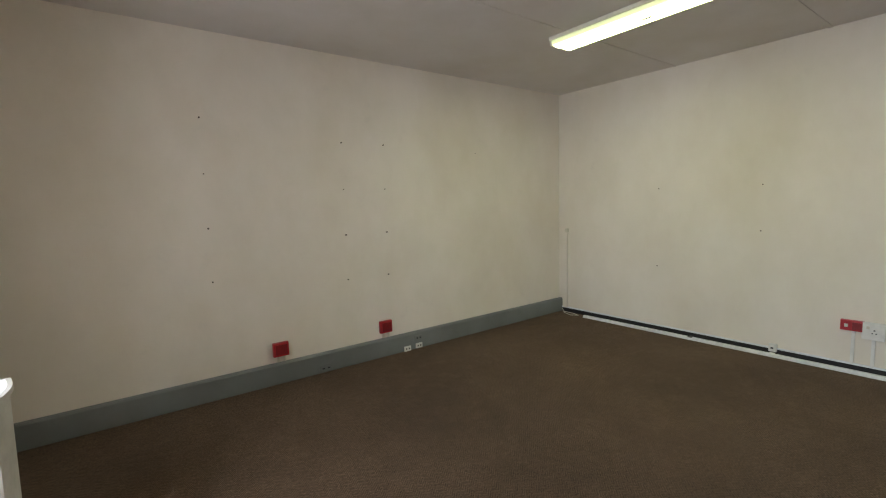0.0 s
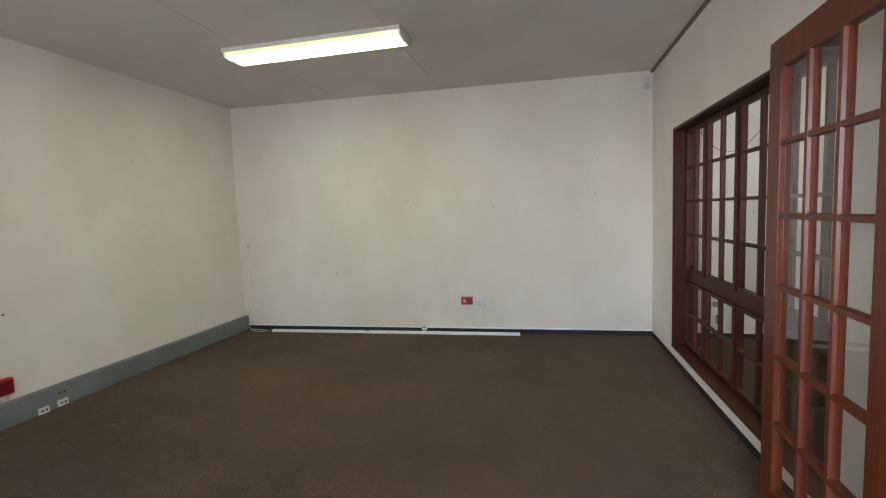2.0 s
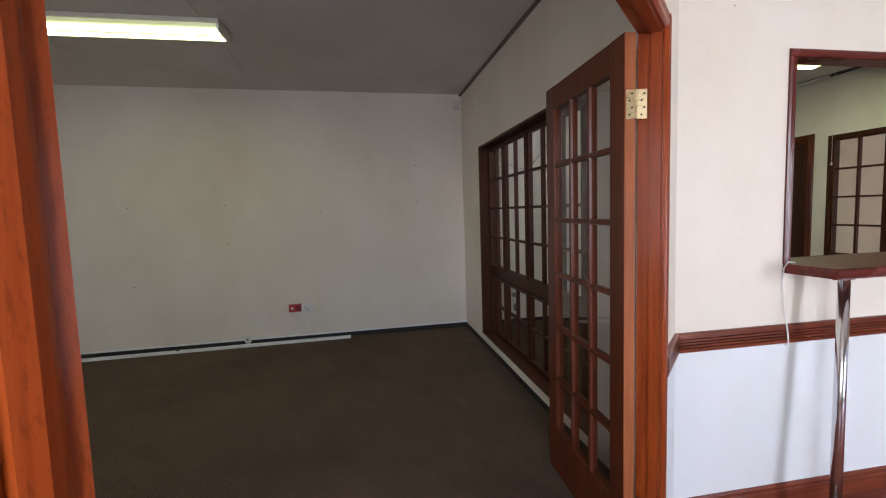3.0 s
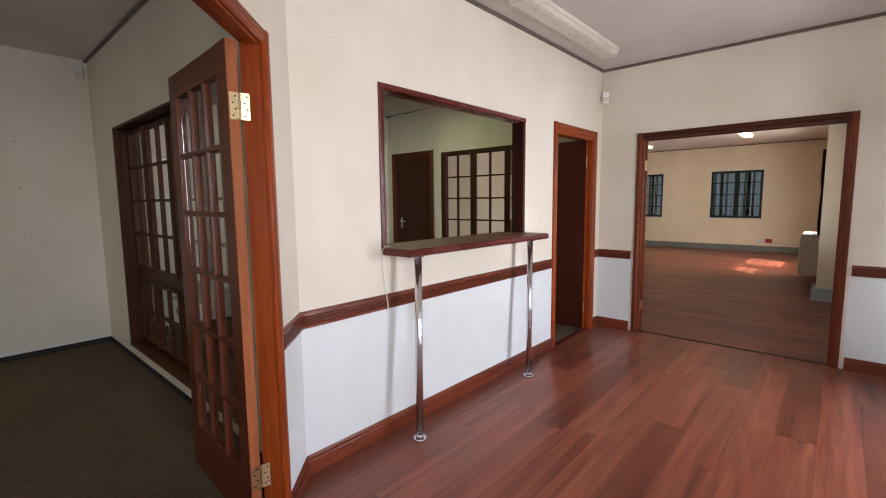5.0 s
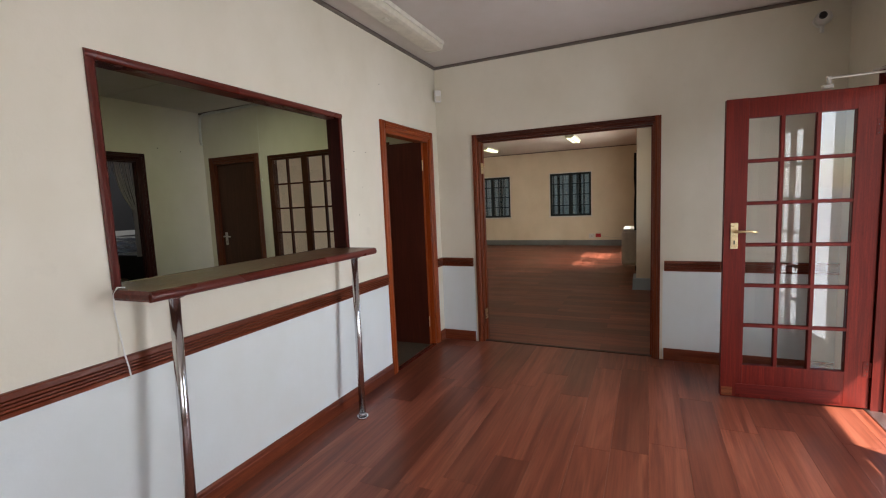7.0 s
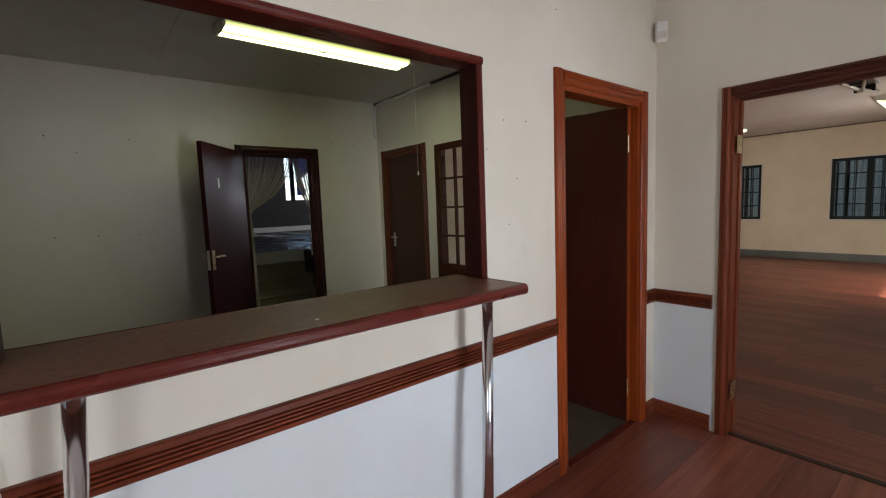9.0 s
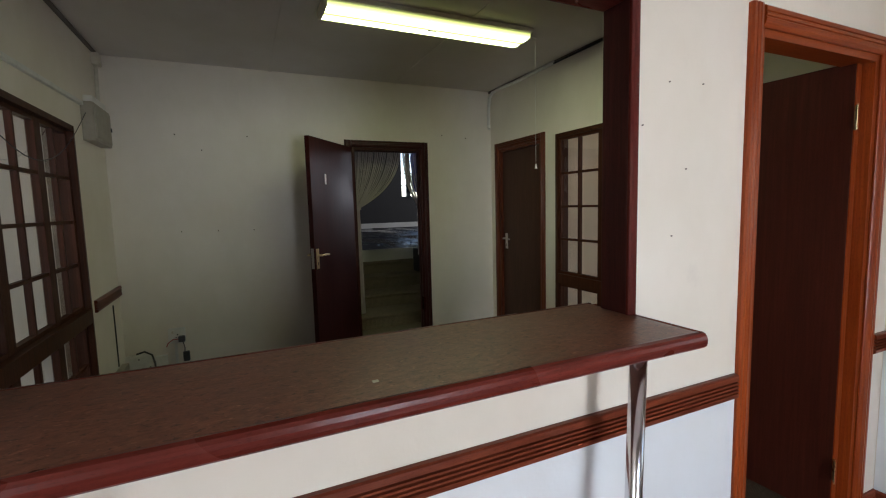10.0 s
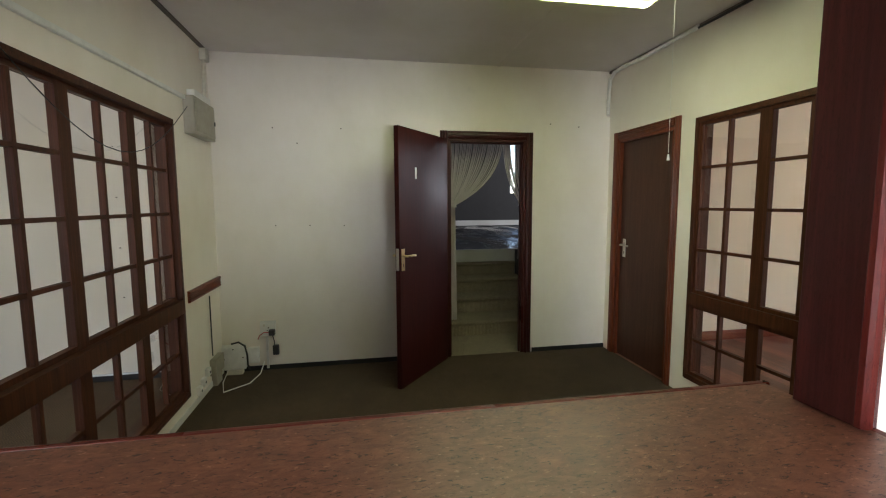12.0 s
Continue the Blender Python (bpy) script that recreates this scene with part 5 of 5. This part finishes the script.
def string_curtain(x, top0, top1, tie, z_tie, z_end, count, seed):
    """Strands that hang from a rail, drawn sideways into a tie-back."""
    rnd = random.Random(seed)
    t = thing("string_curtain", pose(x, 0, 0), "beige string curtain tied back behind the doorway", "curtain", "doorway curtains")
    for i in range(count):
        u = (i + rnd.uniform(0.2, 0.8)) / count
        a0, a1 = top0 + (top1 - top0) * u, tie + (top1 - top0) / abs(top1 - top0) * (u - 0.5) * 0.07
        d0, d1 = rnd.uniform(-0.02, 0.02), rnd.uniform(-0.02, 0.02)
        pts = []
        for k in range(13):
            v = k / 12
            g = v ** (1.5 + 0.5 * u)
            pts.append((d0 + (d1 - d0) * v, a0 + (a1 - a0) * g, 2.13 + (z_tie - 2.13) * v - 0.05 * u * math.sin(math.pi * v)))
        for k in range(1, 7):
            v = k / 6
            pts.append((d1 + rnd.uniform(-0.006, 0.006), a1 + (a1 - tie) * 0.5 * v + rnd.uniform(-0.004, 0.004), z_tie + (z_end - z_tie) * v))
        part("strand", tube(B(), pts, rnd.uniform(0.0035, 0.005), 5), NET, t)
    part("tie_back", cyl(B(), (0, tie, z_tie - 0.018), (0, tie, z_tie + 0.018), 0.05, 0.046, 18), NET, t, "gathered tie-back")
    return t


string_curtain(5.93, -2.05, -2.64, -2.11, 1.45, 0.3, 44, 5)
string_curtain(5.95, -2.87, -2.64, -2.86, 1.46, 0.9, 24, 6)
simple("curtain_rail", cyl(B(), (5.94, -1.75, 2.13), (5.94, -2.95, 2.13), 0.012, n=12), IVORY_PL, "thin curtain rail behind the doorway", "curtain rail")
simple("curtain_pole", cyl(B(), (13.88, -7.2, 3.36), (13.88, -5.2, 3.36), 0.02, n=12), DARK_METAL, "dark curtain pole above the hall window", "curtain pole")
for yy in (-7.1, -5.3):
    simple("pole_bracket", box(B(), 13.86, 14.0, yy - 0.02, yy + 0.02, 3.34, 3.38), DARK_METAL, "dark bracket of the curtain pole", "bracket")
bc = thing("blue_curtain", pose(13.88, 0, 0), "blue curtain looped up at the hall window", "curtain")
c3 = drape("fabric", -6.6, -5.75, -5.82, 3.35, 2.35, 1.9, 7, BLUE_CLOTH, "", 0.04)
c3.parent = bc

# ---- the large room ----
bm = extrude(B(), [(0, 0), (0.15, 0), (0.158, 0.012), (0.158, 0.045), (0.02, 0.055), (0, 0.05)], (0.33, FY, 0.0), (5.65, FY, 0.0), (0, 0, 1), (0, 1, 0))
simple("baseboard_large_far", bm, GREY_TRUNK, "grey painted skirting trunking", "trunking", "structure")
for nm, a, b, o in (("pier", (0.38, -6.95), (0.38, -6.5), (1, 0)), ("pier_end", (-0.05, -6.56), (0.38, -6.56), (0, 1))):
    bm = extrude(B(), [(0, 0), (0.16, 0), (0.17, 0.012), (0.17, 0.045), (0, 0.05)], (*a, 0), (*b, 0), (0, 0, 1), (*o, 0))
    simple("baseboard_" + nm, bm, BLUE_TRUNK, "pale blue-grey skirting trunking", "trunking", "structure")
rail("baseboard_large_end", (5.65, SB - 0.13), (5.65, FY), (-1, 0), SKIRT, 0.0, DADO_Y, SKIRT_TXT)


def barred_window(name, m, w, z0, z1, wall_t, net=True, rows=4, cols=3):
    """Local: x along the opening from 0, y from the room's face outwards, z up."""
    t = thing(name, m, "dark green barred window with net curtains", "window", kind="structure")
    f = 0.06
    y0, y1 = 0.05, 0.11
    for a, b, c, d in ((0, f, z0, z1), (w - f, w, z0, z1), (f, w - f, z0, z0 + f), (f, w - f, z1 - f, z1), (w / 2 - 0.045, w / 2 + 0.045, z0 + f, z1 - f)):
        part("window_frame", box(B(), a, b, y0, y1, c, d), DARK_GREEN, t)
    for k in range(1, rows):
        z = z0 + (z1 - z0) * k / rows
        part("glazing_bar", box(B(), f, w / 2 - 0.045, y0 + 0.015, y1 - 0.015, z - 0.012, z + 0.012), DARK_GREEN, t)
        part("glazing_bar", box(B(), w / 2 + 0.045, w - f, y0 + 0.015, y1 - 0.015, z - 0.012, z + 0.012), DARK_GREEN, t)
    for c in (0, 1):
        for k in range(1, cols):
            x = (f if c == 0 else w / 2 + 0.045) + (w / 2 - f - 0.045) * k / cols
            part("glazing_bar", box(B(), x - 0.01, x + 0.01, y0 + 0.016, y1 - 0.016, z0 + f, z1 - f), DARK_GREEN, t)
        xa = f if c == 0 else w / 2 + 0.045
        p = part("pane", box(B(), xa, xa + w / 2 - f - 0.045, 0.078, 0.082, z0 + f, z1 - f), GLASS, t)
        p.visible_shadow = False
    part("window_sill", box(B(), -0.04, w + 0.04, -0.02, 0.05, z0 - 0.03, z0 - 0.001, 0.004), WHITE_PL, t)
    if net:
        d = drape("net", 0.03, w - 0.03, w / 2, z1 - 0.02, -50.0, z0 + 0.02, 13, GREEN_NET, "", 0.018, True)
        d.location = (0, 0.185, 0)
        d.parent = t
        # dark strips added between glass and net imitate the shade in its folds
        for a, b, n in ((0.065, 0.10, 2), (0.22, 0.27, 2), (0.33, 0.345, 1), (0.62, 0.64, 1), (0.74, 0.76, 1), (0.80, 0.88, 3), (0.95, 0.975, 1)):
            g = drape("dark_fold", a * w / 1.16, b * w / 1.16, (a + b) / 2 * w / 1.16, z1 - 0.02, -50.0, z0 + 0.02, n, DARK_NET, "dark strip for a shaded net fold", 0.012, True)
            g.location = (0, 0.13, 0)
            g.parent = t
        for a, b, c, e in ((-0.022, 0.0, z0, z1 + 0.022), (w, w + 0.022, z0, z1 + 0.022), (0.0, w, z1, z1 + 0.022)):
            part("bead", box(B(), a, b, -0.008, 0.0, c, e, 0.003), WHITE_PL, t, "thin white painted bead")
    return t


barred_window("window_large_1", pose(2.85, FY, 0, 0, 0, 180), 1.16, 0.86, 2.1, 0.25)
barred_window("window_large_2", pose(5.22, FY, 0, 0, 0, 180), 1.16, 0.86, 2.1, 0.25)
barred_window("window_street_1", pose(0.33, -8.68, 0, 0, 0, 90), 0.75, 0.86, 2.1, 0.25, False, 5, 1)
barred_window("window_street_2", pose(0.33, -10.37, 0, 0, 0, 90), 1.15, 0.86, 2.1, 0.25, False, 5, 1)
heater = thing("wall_heater", pose(0.33, -8.45, 0.12), "cream wall-mounted unit with rounded corners", "wall unit")
part("casing", box(B(), 0.0, 0.33, -0.55, 0.35, 0.0, 0.64, 0.05), IVORY_PL, heater)
part("lid", box(B(), 0.02, 0.31, -0.53, 0.33, 0.64, 0.665, 0.01), WHITE_PL, heater)
part("wall_bracket", box(B(), 0.0, 0.1, -0.4, 0.2, -0.12, 0.01), BLACK_PL, heater)
sc = drape("street_curtain", -7.95, -7.62, -7.785, 2.1, -50.0, 0.80, 3, DARK_NET, "", 0.05)
sc.location = (0.392, 0, 0)
tagged(sc, "dark strip for a shaded net fold hanging beside the street window", "curtain")
simple("street_curtain_rail", cyl(B(), (0.392, -10.4, 2.115), (0.392, -7.55, 2.115), 0.014, n=12), DARK_METAL, "dark curtain rail above the street windows", "curtain rail")
for yy in (-8.8, -7.58):
    simple("rail_bracket", box(B(), 0.33, 0.4, yy - 0.015, yy + 0.015, 2.105, 2.13), DARK_METAL, "dark bracket of the curtain rail", "bracket")
socket("white_socket", pose(1.68, FY, 0.27, 0, 0, 0), 0.15, 0.14, WHITE_PL, "white wall socket on the far wall", HOLES)
socket("red_socket", pose(1.5, FY, 0.29, 0, 0, 0), 0.14, 0.1, RED_PL, "red wall socket on the far wall", [])
simple("wall_cable", tube(B(), [(1.43, FY + 0.02, 0.28), (1.1, FY + 0.02, 0.22), (0.7, FY + 0.02, 0.25), (0.35, FY + 0.02, 0.24)], 0.008), IVORY_PL, "cream cable along the far wall", "cable")
br = thing("ceiling_bracket", pose(1.83, -8.1, 2.76), "bare metal bracket fixed to the ceiling", "bracket")
part("plate", box(B(), -0.12, 0.12, -0.35, 0.35, -0.02, 0, 0.004), STEEL, br)
for k in (-0.3, 0.3):
    part("hanger", box(B(), -0.1, 0.1, k - 0.02, k + 0.02, -0.1, -0.02, 0.004), BLACK_PL, br)
part("rail", tube(B(), [(-0.1, -0.5, -0.09), (0.02, 0.0, -0.11), (0.1, 0.5, -0.09)], 0.022), STEEL, br)
part("rail", tube(B(), [(0.09, -0.45, -0.07), (-0.02, 0.0, -0.12), (-0.1, 0.45, -0.08)], 0.018), IVORY_PL, br)
# hinges that stayed on the wide doorway's jamb
for z in (1.72, 0.28):
    hinge(wide_frame, pose(0.036, 0.045, z, 0, 0, -90))

# ---- outside the entrance ----
def paving_mat():
    m, nt, b = material("pale_paving", 0.85)
    v = coords(nt)
    n = noise_tex(nt, v, 0.6, 6, 0.65)
    nt.links.new(ramp(nt, n, [(0.3, (0.34, 0.32, 0.29)), (0.7, (0.48, 0.46, 0.42))]), b.inputs["Base Color"])
    bump(nt, b, noise_tex(nt, v, 90.0, 3), 0.3, 0.004)
    return m


simple("ground", box(B(), -400, 400, -400, 400, -0.4, -0.16), paving_mat(), "pale sunlit paving and ground", "ground", "structure")
simple("pavement_porch", box(B(), -2.9, WX - 0.1, -13.0, 3.0, -0.16, -0.015, 0.006), paving_mat(), "pale concrete porch slab", "pavement", "structure")
simple("porch_roof", box(B(), -2.73, WX - 0.1, -7.4, 2.4, 2.5, 2.62), painted("porch_ceiling", (0.8, 0.79, 0.75)), "flat white porch roof", "porch roof", "structure")
# two unseen slabs added to keep the sun out of the added openings
simple("sun_shield_end", box(B(), WX - 0.1, -0.26, -7.4, SY2 - 0.004, 2.5, 2.62), painted("sun_shield_paint_end", (0.8, 0.79, 0.75)), "flat white slab added to keep sun off the large room", "porch roof", "structure")
simple("sun_shield_side", box(B(), -2.62, -0.12, 2.4, 6.5, 2.5, 2.62), painted("sun_shield_paint_side", (0.8, 0.79, 0.75)), "flat white slab added to keep sun off the carpeted room", "porch roof", "structure")
simple("threshold_entrance", box(B(), WX - 0.12, WX + 0.02, E0, E1, -0.015, 0.006, 0.004), STEEL, "worn metal threshold of the entrance", "threshold", "structure")
gate = thing("security_gate", pose(WX - 0.125, -2.945, 0.02, 0, 0, 82), "dark steel security gate standing open outside", "gate")
part("gate_frame", box(B(), -0.02, 0.02, 0, 0.045, 0, 1.93, 0.003), DARK_METAL, gate)
part("gate_frame", box(B(), -0.02, 0.02, 0.76, 0.80, 0, 1.93, 0.003), DARK_METAL, gate)
part("gate_frame", box(B(), -0.019, 0.019, 0.045, 0.76, 1.88, 1.92), DARK_METAL, gate)
part("gate_frame", box(B(), -0.019, 0.019, 0.045, 0.76, 0.03, 0.07), DARK_METAL, gate)
for k in range(1, 7):
    part("bar", box(B(), -0.006, 0.006, 0.045, 0.76, 0.07 + 0.26 * k, 0.085 + 0.26 * k), DARK_METAL, gate)
for z in (0.35, 1.6):
    part("gate_hinge", cyl(B(), (0, -0.015, z), (0, -0.015, z + 0.06), 0.016, n=10), DARK_METAL, gate)
fixed = thing("door_entrance_fixed", pose(WX - 0.03, E1 - 0.035, 0.004, 0, 0, -88), "red painted fixed entrance leaf with small panes", "door")
french_leaf(fixed, 0.82, 1.978, 0.044, 3, 6, 0.125, 0.125, 0.235, ENTRANCE)
sg = thing("slatted_railing", pose(-5.2, -6.0, -0.16), "white steel railing with crossed braces", "railing")
for k in range(7):
    part("post", box(B(), -0.03, 0.03, k * 1.2 - 0.03, k * 1.2 + 0.03, 0, 1.15), GATE_WHITE, sg)
    if k < 6:
        part("brace", tube(B(), [(0, k * 1.2, 0.08), (0, k * 1.2 + 1.2, 1.02)], 0.025), GATE_WHITE, sg)
        part("brace", tube(B(), [(0.03, k * 1.2, 1.02), (0.03, k * 1.2 + 1.2, 0.08)], 0.025), GATE_WHITE, sg)
part("top_rail", box(B(), -0.03, 0.03, 0, 7.2, 1.1, 1.16), GATE_WHITE, sg)
part("bottom_rail", box(B(), -0.03, 0.03, 0, 7.2, 0.06, 0.11), GATE_WHITE, sg)


def car(m, paint, label):
    t = thing("parked_car", m, label, "car")
    side = [(-2.0, 0.35), (-2.05, 0.75), (-1.2, 0.88), (-0.55, 1.38), (0.75, 1.42), (1.5, 0.98), (2.0, 0.9), (2.05, 0.4), (1.8, 0.28), (-1.8, 0.28)]
    bm = extrude(B(), side, (0, -0.82, 0), (0, 0.82, 0), (1, 0, 0), (0, 0, 1))
    bmesh.ops.bevel(bm, geom=bm.edges[:], offset=0.06, segments=2, affect="EDGES")
    part("body", bm, paint, t)
    gl = plastic("car_glass", (0.02, 0.025, 0.03), 0.08)
    for s in (-1, 1):
        part("side_window", extrude(B(), [(-0.95, 0.95), (-0.5, 1.3), (0.68, 1.34), (1.15, 0.98)], (0, s * 0.822, 0), (0, s * 0.83, 0), (1, 0, 0), (0, 0, 1)), gl, t)
        for x in (-1.3, 1.25):
            w = part("wheel", cyl(B(), (x, s * 0.66, 0.31), (x, s * 0.85, 0.31), 0.31, n=24), BLACK_PL, t)
            part("rim", cyl(B(), (x, s * 0.851, 0.31), (x, s * 0.858, 0.31), 0.19, n=16), STEEL, w)
        part("tail_light", box(B(), 1.98, 2.07, s * 0.62 - 0.12, s * 0.62 + 0.12, 0.7, 0.84, 0.01), RED_PL, t)
    return t


car(pose(-8.2, -3.4, -0.16, 0, 0, 90), plastic("white_car_paint", (0.7, 0.7, 0.7), 0.15), "white parked car on the paving")


def tree(x, y, h, seed):
    r = random.Random(seed)
    t = thing("tree", pose(x, y, -0.16), "leafy green tree beyond the paving", "tree")
    bark = plastic("bark", (0.08, 0.055, 0.04), 0.9)
    part("trunk", tube(B(), [(0, 0, 0), (0.05, 0.02, h * 0.25), (-0.03, 0.06, h * 0.5)], 0.14, 10), bark, t)
    tips = []
    for k in range(7):
        a, l = k * 0.9 + r.uniform(0, 0.5), h * r.uniform(0.25, 0.42)
        e = (math.cos(a) * l, math.sin(a) * l, h * r.uniform(0.62, 0.95))
        part("limb", tube(B(), [(-0.02, 0.05, h * 0.42), (e[0] * 0.5, e[1] * 0.5, h * 0.6), e], 0.04, 6), bark, t)
        tips.append(e)
    bm = B()
    for k in range(2600):
        c = Vector(r.choice(tips)) + Vector((r.gauss(0, 0.16 * h), r.gauss(0, 0.16 * h), r.gauss(0, 0.1 * h)))
        d, e = Vector((r.uniform(-1, 1), r.uniform(-1, 1), r.uniform(-1, 1))).normalized() * 0.1, Vector((r.uniform(-1, 1), r.uniform(-1, 1), r.uniform(-1, 1))).normalized() * 0.05
        bm.faces.new([bm.verts.new(c + v) for v in (d, e, -d, -e)])
    lm, nt, b = material("leaf_green", 0.6)
    n = noise_tex(nt, coords(nt), 1.5, 3)
    nt.links.new(ramp(nt, n, [(0.3, (0.05, 0.09, 0.02)), (0.7, (0.14, 0.17, 0.04))]), b.inputs["Base Color"])
    ob = mesh_ob("crown", bm, lm)
    ob.parent, ob["kind"] = t, "stuff"
    return t


tree(-13.0, -6.5, 5.2, 3)
tree(-16.0, 1.5, 6.0, 8)
bw = thing("boundary_wall", pose(-19.0, -5.0, -0.16), "long white boundary wall across the paving", "wall")
part("panel", box(B(), -0.11, 0.11, -25, 25, 0, 1.7), painted("boundary_paint", (0.66, 0.64, 0.58), dirt=0.25), bw)
part("coping", box(B(), -0.15, 0.15, -25, 25, 1.7, 1.78, 0.01), painted("coping_paint", (0.6, 0.58, 0.54)), bw)

# ---- planks of the lobby ----
rng = random.Random(4)
pw, gap = 0.193, 0.0007
x = WX - 0.1
while x < HX + 0.03:
    y = -3.585 - rng.uniform(0.0, 1.1)
    while y < 2.3:
        ln = 1.25
        ya, yb = max(y, -3.585), min(y + ln - gap, 2.3)
        limit = 2.22 + 0.2 - (x + pw)
        yb = min(yb, limit + pw * 0.5) if x + pw > 0.1 else yb
        if x > HX - 0.15:
            yb = min(yb, 0.2)
        if yb - ya > 0.03:
            bm = box(B(), -pw / 2 + gap / 2, pw / 2 - gap / 2, -(yb - ya) / 2, (yb - ya) / 2, -0.014, 0.0, 0.0005)
            p = part("plank", bm, PLANK, floor_l)
            p.location = (x + pw / 2, (ya + yb) / 2, 0)
        y += ln
    x += pw
